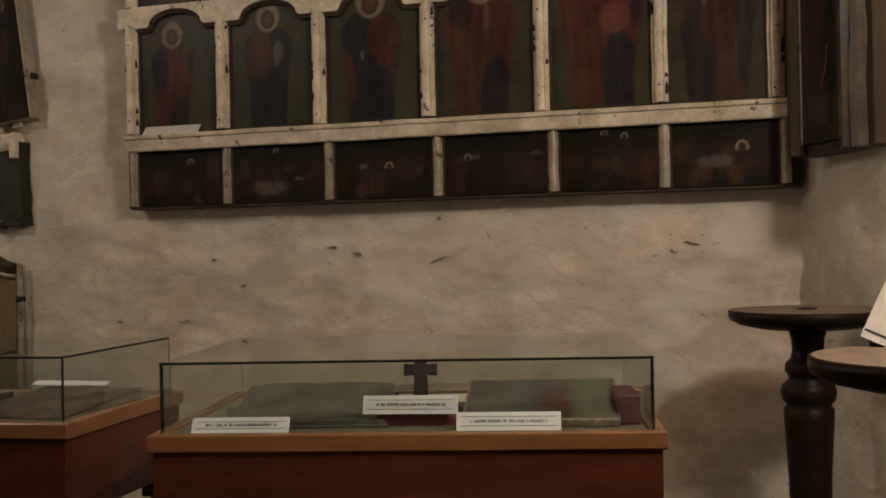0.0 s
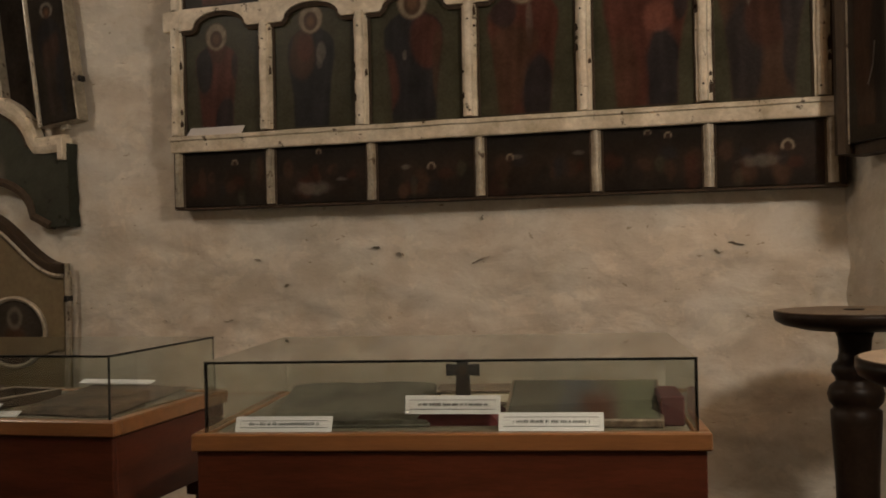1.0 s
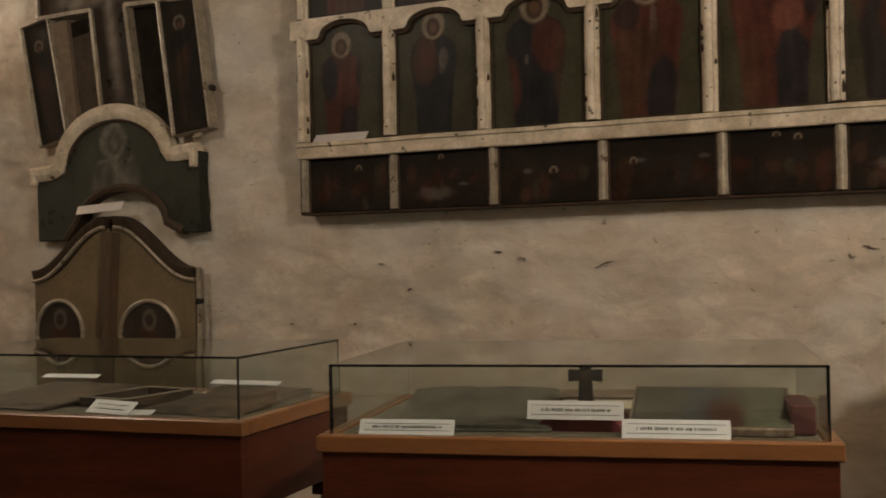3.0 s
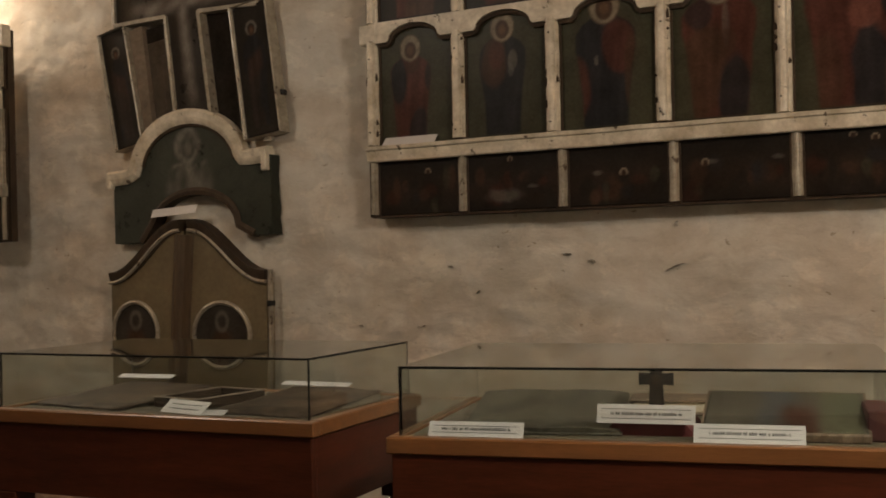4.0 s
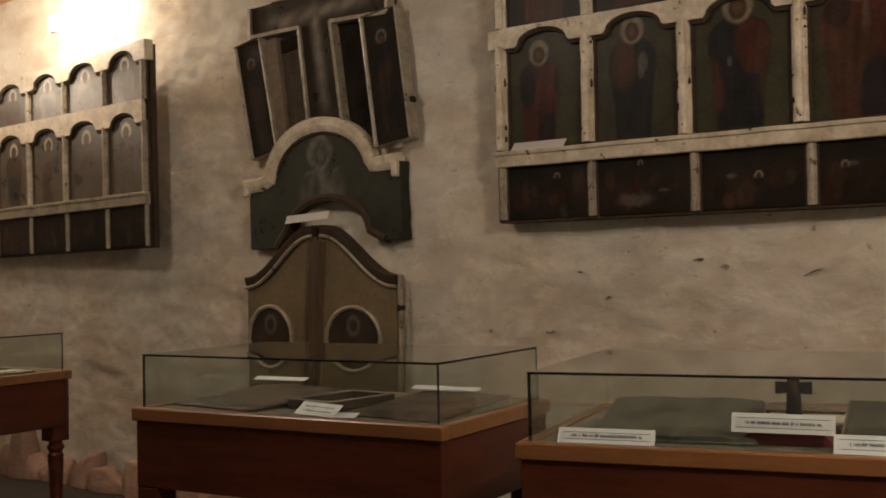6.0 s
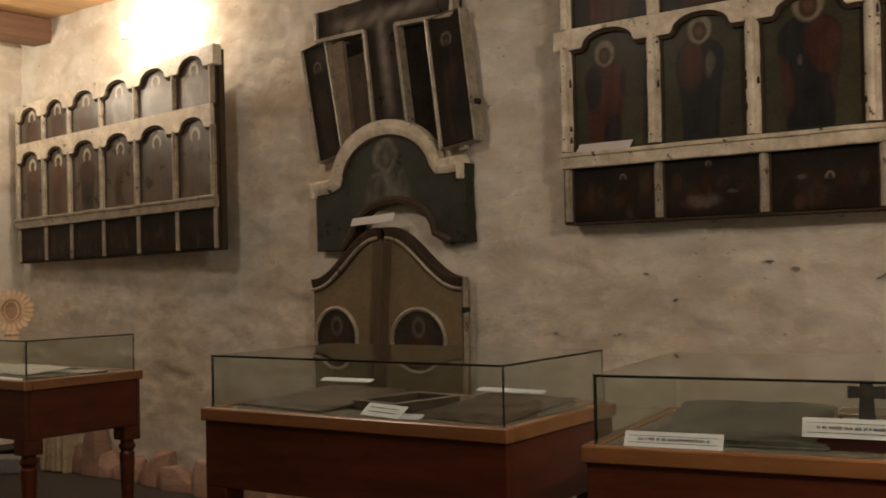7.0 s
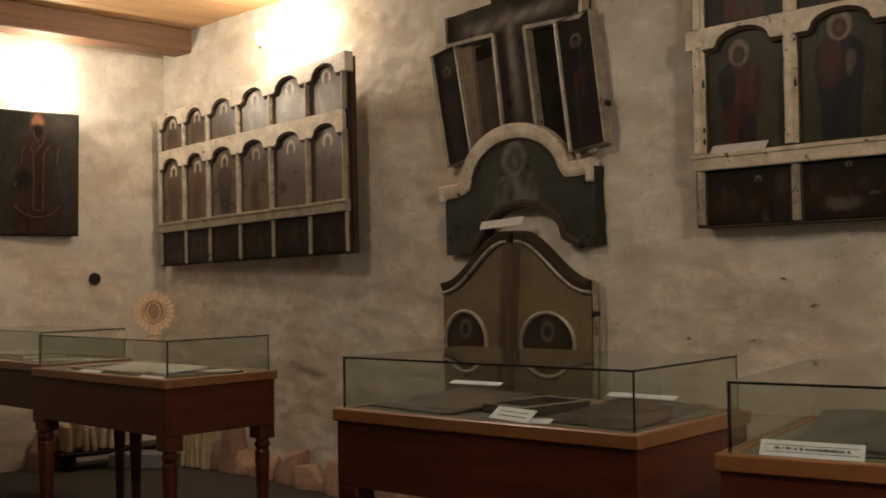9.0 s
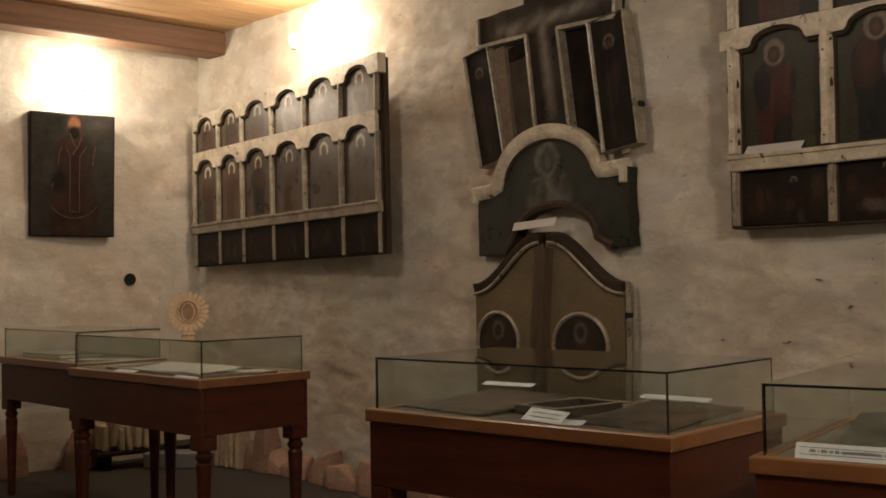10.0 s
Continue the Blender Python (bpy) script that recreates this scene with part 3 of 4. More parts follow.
    part("end_block", bx(x0 - 0.035, cols[0] + 0.03, FRONT - 0.034, 0.0, 2.338, 2.432, 0.006), CREAM, t)
    part("sill_edge", bx(x0, x1, FRONT - 0.002, 0.075, 1.530, 1.5395, 0.002), BARK, t, "dark bare wood edge")
    return t


apostle_panel()


def small_tier():
    """The two-storey rack of small arched icons in the corner."""
    # lighter ground and pale right-hand robes paint in the varnish glare
    glare_haze, dim = (0.125, 0.100, 0.078), (0.125, 0.060, 0.044)
    cols = [0.015, 0.405, 0.768, 1.193, 1.62, 2.058, 2.458]
    t = thing("icon_tier", "two-row tier of small dark arched icons with worn pale mouldings", "icon panel", pose(-7.735, 4.44, 1.462, 0, -0.8, -3.0))
    x0, x1 = -0.01, cols[-1] + 0.03
    part("back_board", prism([(x0, -0.012), (x1 + 0.01, -0.012), (x1 + 0.01, 1.20), (x0, 1.14)], FRONT + 0.012, 0.022), BARK, t, "dark bare wood back boards")
    for i, (a, b) in enumerate(zip(cols, cols[1:])):
        k = 0.025 * (a + b) / 2
        painted("scene_panel", (a, b, 0.0, 0.27), C_SCENE, scene_on(a + 0.02, b - 0.02, 0.01, 0.25, 140 + i), t, step=0.01)
        painted("icon_panel", (a, b, 0.31, 0.85), glare_haze, figure_on((a + b) / 2, 0.33, 0.405, 0.20, (dim, dim, C_UMBER, glare_haze, glare_haze, glare_haze)[i], (C_UMBER, C_UMBER, C_NAVY, C_UMBER, glare_haze, glare_haze)[i], 207 + i, True), t, step=0.01, material=VARNISHED)
        painted("icon_panel", (a, b, 0.86, 1.13 + k), glare_haze, figure_on((a + b) / 2, 0.80, 0.275 + k, 0.19, C_UMBER if i < 3 else C_PALE, glare_haze if i > 2 else dim, 307 + i, True), t, step=0.01, material=VARNISHED)
    for x in cols:
        bar(x, 0.0, 0.25, 0.036, 0.018, SILVER, t, "low_divider")
        bar(x, 0.318, 0.745, 0.05, 0.032, SILVER, t)
        bar(x, 0.872, 1.055 + 0.025 * x, 0.046, 0.030, SILVER, t)
    rail(x0, x1, 0.245, 0.318, 0.036, SILVER, t)
    scallop(cols, 0.735, 0.874, 0.062, 0.31, 0.028, CREAM, t, "scalloped_rail")
    scallop(cols, 1.045, 1.160, 0.072, 0.32, 0.028, CREAM, t, "scalloped_top", slope=0.025)
    part("end_block", bx(cols[-1] - 0.012, x1 + 0.02, FRONT - 0.034, 0.0, 1.10, 1.225, 0.006), CREAM, t)
    return t


small_tier()


def framed_slip(name, label, m, w, h, seed, frame_mat=SILVER, ground=SOOT_AND_VOID):
    """A tall narrow icon in a thin frame, its lower left corner at m."""
    t = thing(name, label, "icon panel", m)
    part("back_board", bx(0.004, w - 0.004, FRONT + 0.01, 0.035, 0.004, h - 0.004, 0.003), BARK, t)
    painted("painted_face", (0.01, w - 0.01, 0.01, h - 0.01), C_SOOT, figure_on(w / 2, 0.05, h - 0.13, w * 0.6, C_NAVY, (0.040, 0.030, 0.024), seed, C_GHOST), t)
    path = [(0, 0), (w, 0), (w, h), (0, h)]
    if w > 0.22:
        part("hook", bx(w + 0.004, w + 0.02, -0.02, 0.02, h * 0.27, h * 0.31, 0.003), IRON, t, "small iron hook")
        part("tenon", bx(w * 0.42, w * 0.62, -0.012, 0.02, -0.026, -0.001, 0.003), SILVER, t, "short wooden tenon")
    part("frame", sweep(path, [(0.0, 0.03), (0.0, FRONT - 0.014), (0.008, FRONT - 0.018), (0.016, FRONT - 0.008), (0.018, FRONT)], closed=True), frame_mat, t)
    return t


def roll_pose(x, y, z, lean):
    """Upright in the wall's plane, turned clockwise by lean degrees as one looks at the wall."""
    return pose(x, y, z, 0, lean, 0)


# two narrow icons hung askew on either side of the cross
framed_slip("narrow_icon", "tall narrow dark icon in thin silvered frame hung askew", roll_pose(-4.545, 4.45, 1.955, -10.9), 0.21, 0.665, 411)
framed_slip("narrow_icon", "tall narrow dark icon in thin silvered frame hung askew", roll_pose(-3.635, 4.44, 1.955, -7.3), 0.24, 0.69, 412)


def cross_fragment():
    """The cross-shaped centre of the icon screen, its stem leaning, its edges trimmed with pale strips."""
    t = thing("cross_icon", "dark painted wooden cross with pale worn edge strips", "icon panel", pose(-4.045, 4.45, 2.11))
    post = [(-0.055, 0), (0.185, 0), (0.11, 0.545), (0.495, 0.535), (0.505, 0.71), (0.09, 0.72), (0.05, 1.08), (-0.17, 1.08), (-0.135, 0.72), (-0.495, 0.70), (-0.49, 0.54), (-0.118, 0.545)]
    p = part("cross_board", prism(post, FRONT + 0.001, 0.045), SOOT_AND_VOID, t)

    # pale streaks carry both the faded figure and painted-in varnish glints
    def streaks(col, x, z):
        a = soft(0.035 - np.abs(z - 0.615 - 0.06 * x + 0.02 * wave(x, z, 3, 20, 5)), 0.05) * soft(0.36 - np.abs(x - 0.02), 0.2)
        b = soft(0.03 - np.abs(x - 0.055 + 0.13 * (z - 0.1)), 0.05) * soft(z - 0.08, 0.1) * soft(0.66 - z, 0.1)
        m = np.maximum(a, b) * (0.8 + 0.6 * wave(x, z, 9, 60, 60))
        return over(over(col, C_UMBER, np.maximum(a, b) * 0.7), C_PALE, np.clip(m, 0, 1) * 0.9)

    painted("painted_face", (-0.494, 0.504, 0.004, 1.07), C_SOOT, streaks, p, FRONT - 0.001, 0.011, inside=within(post), material=VARNISHED)
    strip = [(-0.012, 0.01), (-0.012, FRONT - 0.016), (0.008, FRONT - 0.018), (0.012, 0.01)]
    for a, b in (((-0.118, 0.545), (-0.055, 0)), ((0.185, 0), (0.11, 0.545)), ((-0.495, 0.70), (-0.49, 0.54)), ((-0.49, 0.54), (-0.118, 0.545)), ((0.11, 0.545), (0.495, 0.535)), ((0.495, 0.535), (0.505, 0.71))):
        n = 6
        part("edge_strip", sweep([(a[0] + (b[0] - a[0]) * i / n, a[1] + (b[1] - a[1]) * i / n + random.uniform(-.001, .001)) for i in range(n + 1)], strip), SILVER, t)
    return t


cross_fragment()


def side_boards():
    """Pale and dark boards that fill the gaps between the cross and the narrow icons; the black ones stand for shaded
    voids.
    """
    t = thing("gap_fill_board", "worn pale wooden slat leaning between cross and narrow icon", "board", roll_pose(-4.312, 4.465, 2.03, -9))
    part("slat", prism([(-0.03, 0), (0.026, 0), (0.048, 0.60), (-0.05, 0.60)], -0.03, 0.02), STANDTOP, t)
    t = thing("gap_fill_board", "dark weathered wooden board behind the cross", "board", roll_pose(-4.28, 4.475, 2.04, -8))
    part("slat", bx(-0.0, 0.19, -0.012, 0.02, 0, 0.50, 0.004), GREYICON, t)
    # black piece in place of the shaded void at the top
    part("void_end", bx(0.0, 0.19, -0.010, 0.02, 0.501, 0.58, 0.002), SOOT_AND_VOID, t, "black end standing for the dark void")
    t = thing("gap_fill_board", "narrow worn post in the gap beside the cross", "board", roll_pose(-4.165, 4.47, 2.06, -6))
    part("slat", bx(-0.02, 0.014, -0.024, 0.02, 0, 0.40, 0.004), GREYICON, t)
    # black sheet added where the gap is only deep shade
    t = thing("gap_fill_board", "black board standing for the dark void beside the cross", "board", roll_pose(-3.87, 4.475, 2.0, -7))
    part("slat", bx(-0.0, 0.25, -0.012, 0.02, 0, 0.65, 0.004), SOOT_AND_VOID, t)


side_boards()


def arch_board():
    """The lunette over the gate: a slate-coloured board with a raised pale arch and stepped shoulders."""
    t = thing("arched_icon", "slate-green arched icon board with thick cream moulding", "icon panel", pose(-4.03, 4.455, 1.46, 0, -0.8, 0))
    cut = [(0.548, 0.01), (0.43, 0.01), (0.33, 0.06)] + [(0.285 * math.cos(radians(a)) + 0.04, 0.07 + 0.178 * math.sin(radians(a))) for a in range(15, 161, 12)] + [(-0.25, 0.10), (-0.335, 0.0), (-0.54, 0.0)]
    outline = [(-0.54, 0.365), (-0.40, 0.365)] + arc(0.0, 0.37, 0.385, 0.305, 175, 5, 18) + [(0.40, 0.41), (0.548, 0.41)]
    p = part("back_board", prism(outline + cut, FRONT + 0.001, 0.05), SLATE, t)
    mould = [(-0.045, 0.0), (-0.045, FRONT - 0.012), (-0.03, FRONT - 0.022), (-0.012, FRONT - 0.03), (0.02, FRONT - 0.034), (0.034, FRONT - 0.02), (0.036, 0.0)]
    part("arch_moulding", sweep([(-0.56, 0.362), (-0.42, 0.368), (-0.375, 0.385)] + arc(0.0, 0.38, 0.366, 0.278, 168, 12, 22) + [(0.372, 0.412), (0.42, 0.412), (0.54, 0.418)], mould), CREAM, t)
    part("shoulder_block", bx(-0.566, -0.532, FRONT - 0.03, 0.02, 0.300, 0.385, 0.005), CREAM, t)
    part("shoulder_block", bx(0.505, 0.540, FRONT - 0.03, 0.02, 0.330, 0.440, 0.005), CREAM, t)

    # the pale colour is partly the faded bust, partly glints on the varnish
    def bust_and_glints(col, x, z):
        d = np.hypot((x - 0.01) / 0.17, (z - 0.27) / 0.13) + 0.15 * wave(x, z, 5, 60, 60)
        col = over(col, C_PALE, soft(1 - d, 0.5) * np.clip(0.32 + 0.3 * wave(x, z, 6, 60, 45) + 0.3 * wave(x, z, 16, 170, 30), 0, 1))
        d = np.hypot((x - 0.0) / 0.088, (z - 0.50) / 0.095) + 0.10 * wave(x, z, 21, 90, 90)
        col = over(col, C_PALE, soft(1 - d, 0.3) * np.clip(0.30 + 0.35 * wave(x, z, 22, 130, 130), 0, 1))
        col = over(col, C_PALE, soft(0.16 - np.abs(d - 0.88), 0.25) * np.clip(0.5 + 0.45 * wave(x, z, 23, 70, 70), 0, 1))
        e = np.hypot((x - 0.005) / 0.042, (z - 0.485) / 0.060) + 0.10 * wave(x, z, 24, 90, 90)
        col = over(col, C_SLATE, soft(1 - e, 0.35) * 0.7)
        col = over(col, C_GHOST, soft(0.6 - e, 0.5) * 0.8)
        pale_streak = soft(0.012 - np.abs(z - 0.375 - 0.25 * np.abs(x - 0.01) + 0.02 * wave(x, z, 25, 60, 20)), 0.02) * soft(0.12 - np.abs(x - 0.01), 0.05)
        return over(col, C_PALE, pale_streak * np.clip(0.4 + 0.7 * wave(x, z, 26, 120, 60), 0, 1))

    painted("painted_board", (-0.54, 0.547, 0.004, 0.67), C_SLATE, bust_and_glints, p, FRONT - 0.001, 0.009, inside=within(outline + cut), material=VARNISHED)
    part("inner_moulding", sweep(arc(0.0, 0.375, 0.316, 0.232, 172, 8, 24), [(-0.010, FRONT), (-0.010, FRONT - 0.008), (0.0, FRONT - 0.012), (0.012, FRONT - 0.010), (0.012, FRONT)]), BARK, t, "dark bare wood inner moulding")
    lip = [(-0.030, 0.02), (-0.030, FRONT - 0.006), (-0.012, FRONT - 0.016), (0.010, FRONT - 0.012), (0.012, 0.02)]
    part("lower_moulding", sweep([(x, z) for x, z in cut[1:-1]], lip), BARK, t, "dark bare wood edge")
    return t


arch_board()


def gate():
    """A pair of gate leaves with an ogee top, a dark meeting strip and oval icons, leaning on the wall."""
    t = thing("sanctuary_gate", "ochre painted wooden gate leaves with oval icons against the wall", "gate", pose(-4.07, 4.46, 0.0))
    half = 0.54

    def ogee(k, drop=0.0):
        pts = []
        for i in range(15):
            u = i / 14
            z = 1.285 + 0.275 * (0.5 + 0.5 * math.cos(math.pi * min(1, u * 1.02)) if u < 1 else 0)
            pts.append((k * (0.03 + (half - 0.03) * u), z - drop))
        return pts

    for k in (-1, 1):
        top = ogee(k, 0.05)
        leaf = part("gate_leaf", prism([(k * 0.008, 0.0)] + [(k * 0.008, top[0][1])] + top + [(k * half, 0.0)], FRONT, 0.03), OCHRE, t)
        part("top_moulding", sweep(ogee(k), [(-0.055 * k, 0.02), (-0.055 * k, FRONT - 0.008), (-0.03 * k, FRONT - 0.014), (0.0, FRONT - 0.022), (0.012 * k, FRONT - 0.022), (0.014 * k, 0.02)]), BARK, leaf, "dark bare wood ogee moulding")
        part("pale_bead", sweep([(x, z - 0.045) for x, z in ogee(k)], [(-0.009, FRONT), (-0.009, FRONT - 0.018), (0.0, FRONT - 0.024), (0.009, FRONT - 0.018), (0.009, FRONT)]), SILVER, leaf, "silvered bead")
        for zc in (0.965, 0.46):
            cx = -0.360 if k < 0 else 0.246
            rx, rz = (0.162, 0.170) if k < 0 else (0.186, 0.168)
            def faint(col, x, z, cx=cx, zc=zc):
                col = over(col, C_UMBER, soft(1 - np.hypot((x - cx) / 0.075, (z - zc + 0.07) / 0.11), 0.5))
                return over(col, C_GHOST, soft(0.3 - np.abs(np.hypot((x - cx) / 0.036, (z - zc - 0.07) / 0.044) - 1), 0.4) * 0.8)

            o = painted("oval_icon", (cx - rx, cx + rx, zc - rz, zc + rz), (0.055, 0.047, 0.038), faint, leaf, FRONT - 0.003, 0.008, "small dark oval icon", within(arc(cx, zc, rx, rz, 0, 350, 35)))
            part("oval_frame", sweep(arc(cx, zc, rx, rz, 0, 350, 35), [(-0.011, FRONT), (-0.011, FRONT - 0.012), (0.0, FRONT - 0.018), (0.011, FRONT - 0.012), (0.011, FRONT)], closed=True), SILVER, o)
    part("meeting_strip", sweep([(-0.11, 0.0), (-0.055, 0.75), (0.0, 1.49)], [(-0.065, FRONT), (-0.06, FRONT - 0.012), (-0.02, FRONT - 0.018), (0.0, FRONT - 0.032), (0.03, FRONT - 0.03), (0.06, FRONT - 0.012), (0.065, FRONT)]), OCHRE_DARK, t, "dark brown meeting strip")
    part("edge_strip", sweep([(half + 0.02, 0.0), (half + 0.005, 0.6), (half + 0.02, 1.0), (half + 0.018, 1.30)], [(-0.012, FRONT + 0.014), (-0.012, FRONT - 0.006), (0.006, FRONT - 0.008), (0.007, FRONT + 0.014)]), SILVER, t, "chipped silvered edge strip")
    part("hinge", bx(half + 0.008, half + 0.032, FRONT - 0.016, 0.0, 1.115, 1.145, 0.004), IRON, t, "small iron hinge")
    return t


gate()


def west_picture():
    t = thing("icon", "dark painted icon board with gold lines on the wall", "icon panel", pose(-7.775, 3.735, 1.675, 2.0, 0, 84))
    w, h = 0.615, 0.895
    W0 = -w
    p = part("painted_board", bx(W0, 0, -0.02, 0.045, 0, h, 0.004), SOOT_AND_VOID, t)
    y = -0.0215

    def vested(col, x, z):
        u = x - W0 - 0.315
        k = np.interp(z, [0.08, 0.2, 0.3, 0.5, 0.66, 0.72, 0.76], [0.17, 0.19, 0.16, 0.13, 0.14, 0.08, 0.0]) + 0.012 * wave(x, z, 61, 40, 40)
        robe = soft(k - np.abs(u), 0.03)
        col = over(col, (0.044, 0.021, 0.016), robe * np.clip(0.8 + 0.5 * wave(x, z, 62, 60, 25), 0, 1))
        col = over(col, (0.012, 0.010, 0.009), soft(0.06 - np.hypot(u + 0.11, (z - 0.40) * 0.8), 0.04) * 0.8)
        col = over(col, C_GREY, soft(1 - np.hypot((u - 0.16) / 0.09, (z - 0.80) / 0.06) + 0.3 * wave(x, z, 63, 80, 80), 0.6) * 0.45)
        head = np.hypot(u / 0.048, (z - 0.79) / 0.085)
        col = over(col, C_UMBER, soft(1.25 - head, 0.35) * 0.7)
        col = over(col, (0.30, 0.13, 0.065), soft(1 - head, 0.35) * soft(z - 0.80, 0.03))
        return over(col, (0.014, 0.010, 0.009), soft(1 - np.hypot(u / 0.040, (z - 0.755) / 0.045), 0.4))

    painted("painted_face", (W0 + 0.005, -0.005, 0.005, h - 0.005), (0.046, 0.042, 0.034), vested, p, y, 0.009)
    y -= 0.0012
    ln = [(-0.0017, -0.02), (-0.0017, y - 0.001), (0.0017, y - 0.001), (0.0017, -0.02)]
    for a in ([(W0 + 0.282, 0.76), (W0 + 0.300, 0.70), (W0 + 0.332, 0.64)], [(W0 + 0.368, 0.73), (W0 + 0.345, 0.66), (W0 + 0.300, 0.595)], [(W0 + 0.258, 0.64), (W0 + 0.283, 0.59), (W0 + 0.286, 0.40), (W0 + 0.284, 0.19)],
              [(W0 + 0.405, 0.66), (W0 + 0.357, 0.585), (W0 + 0.353, 0.45), (W0 + 0.355, 0.18)], [(W0 + 0.285, 0.185), (W0 + 0.355, 0.18)],
              [(W0 + 0.225, 0.645), (W0 + 0.205, 0.60), (W0 + 0.198, 0.515)], [(W0 + 0.47, 0.66), (W0 + 0.455, 0.58), (W0 + 0.452, 0.52)], [(W0 + 0.165, 0.39), (W0 + 0.158, 0.355)],
              arc(W0 + 0.315, 0.30, 0.185, 0.165, 208, 334, 16)):
        part("gold_line", sweep(a, ln), FLESH, p)
    c = thing("caption_card", "white paper caption card on the top edge of the icon", "label", pose(-7.765, 3.20, 2.60, -15, 0, 84))
    part("card", bx(-0.05, 0.20, -0.03, -0.027, -0.02, 0.045, 0), PAPER, c)
    return t


west_picture()


def east_board():
    """A dark icon fragment in a chipped frame on the splayed wall."""
    t = thing("icon_fragment", "dark icon fragment in a chipped worn frame on the splayed wall", "icon panel", pose(0.0, 4.40, 0, 0, 0, EAST_TURN))
    y0 = -0.055
    part("back_board", bx(0.13, 0.66, y0 + 0.02, 0.05, 1.63, 2.75, 0.004), BARK, t)
    p = painted("painted_face", (0.20, 0.50, 1.67, 2.75), (0.045, 0.038, 0.028), figure_on(0.35, 1.72, 0.95, 0.24, C_SCENE, C_UMBER, 60, halo=False), t, y0)
    part("pale_scratch", sweep([(0.35, 1.86), (0.385, 1.92), (0.40, 2.0)], [(-0.005, y0), (-0.005, y0 - 0.002), (0.005, y0 - 0.002), (0.005, y0)]), GHOST, p)
    prof = [(-0.035, y0 + 0.02), (-0.035, y0 - 0.014), (-0.01, y0 - 0.03), (0.02, y0 - 0.026), (0.035, y0 - 0.01), (0.035, y0 + 0.02)]
    part("frame_side", sweep([(0.165, 1.635), (0.165, 2.75)], prof), BARK, t)
    part("frame_side", sweep([(0.535, 1.635), (0.535, 2.75)], prof), GREYICON, t)
    part("chipped_edge", sweep([(0.60, 1.63), (0.59, 1.85), (0.605, 2.0), (0.585, 2.2), (0.60, 2.75)], [(-0.022, 0.02), (-0.02, y0 - 0.012), (0.016, y0 - 0.02), (0.02, 0.02)]), GREYICON, t, "chipped grey frame edge")
    part("thin_line", sweep([(0.205, 1.67), (0.205, 2.6)], [(-0.003, y0), (-0.003, y0 - 0.004), (0.003, y0 - 0.004), (0.003, y0)]), SILVER, t)
    return t


east_board()


# ---- display cases ----
def card(x, y, z, w, h, turn, tip, label="white caption card with a thin black border", lines=1, bordered=True):
    """A caption card tipped back on its lower edge."""
    c = thing("caption_card", label, "label", x if isinstance(x, Matrix) else pose(x, y, z, -tip, 0, turn), "caption cards")
    part("card", bx(-w / 2, w / 2, -0.001, 0.001, 0, h, 0), PAPER, c)
    if bordered:
        q = 0.012
        path = [(-w / 2 + q, q), (w / 2 - q, q), (w / 2 - q, h - q), (-w / 2 + q, h - q)]
        part("border", sweep(path, [(-0.0007, -0.001), (-0.0007, -0.0016), (0.0007, -0.0016), (0.0007, -0.001)], closed=True), INK, c)
    for k in range(lines):
        zz = h * (k + 1) / (lines + 1)
        x0 = -w * 0.36
        r = random.Random(int(w * 1000) + k)
        b = bmesh.new()
        while x0 < w * 0.36:
            ww = r.uniform(0.003, 0.007)
            tall = r.choice((1.0, 1.0, 1.5)) * 0.0032 / lines
            bx(x0, min(x0 + ww * 0.6, w * 0.37), -0.0018, -0.001, zz - 0.0032 / lines, zz + tall, 0, b)
            x0 += ww * 0.6 + r.choice((0.0018, 0.0018, 0.0018, 0.006))
        part("text_bar", b, INK, c)
    return c


def display_case(m, w, d, label, side_seal=True):
    """A museum table case: oak rim, mahogany apron, turned legs and a glass hood. Its front left hood corner is at m's origin, at the floor."""
    t = thing("display_case", label, "display case", m, "museum display cases")
    rim_z0, rim_z1, apron_z, top = 0.832, 0.876, 0.61, 1.053
    o = 0.030
    for n, q in (("front", (-o, w + o, -o, 0.012)), ("back", (-o, w + o, d - 0.012, d + o)), ("side", (-o, 0.012, 0.0125, d - 0.0125)), ("side", (w - 0.012, w + o, 0.0125, d - 0.0125))):
        part("rim_" + n, bx(*q, rim_z0, rim_z1, 0.004), OAK, t, "orange varnished oak rim")
    e = 0.012
    for q in ((-o + e, w + o - e, -o + e, 0.005), (-o + e, w + o - e, d - 0.005, d + o - e), (-o + e, 0.005, 0.0055, d - 0.0055), (w - 0.005, w + o - e, 0.0055, d - 0.0055)):
        part("apron", bx(*q, apron_z, rim_z0 - 0.0005, 0.003), MAHOG, t, "dark mahogany apron board")
    part("lining", bx(0.0125, w - 0.0125, 0.0125, d - 0.0125, 0.83, 0.870, 0), CLOTH, t, "grey-green cloth lining")
    leg = [(0.019, 0.0), (0.023, 0.02), (0.029, 0.28), (0.036, 0.45), (0.037, 0.475), (0.029, 0.487), (0.034, 0.496), (0.040, 0.507), (0.040, 0.515), (0.032, 0.526), (0.031, 0.534), (0.036, 0.545)]
    for lx in (0.028, w - 0.028):
        for ly in (0.028, d - 0.028):
            b = lathe(leg, 20, centre=(lx, ly))
            bx(lx - 0.046, lx + 0.046, ly - 0.046, ly + 0.046, 0.542, apron_z, 0.004, b)
            part("leg", b, MAHOG, t, "turned mahogany leg", smooth=False)
    g = 0.006
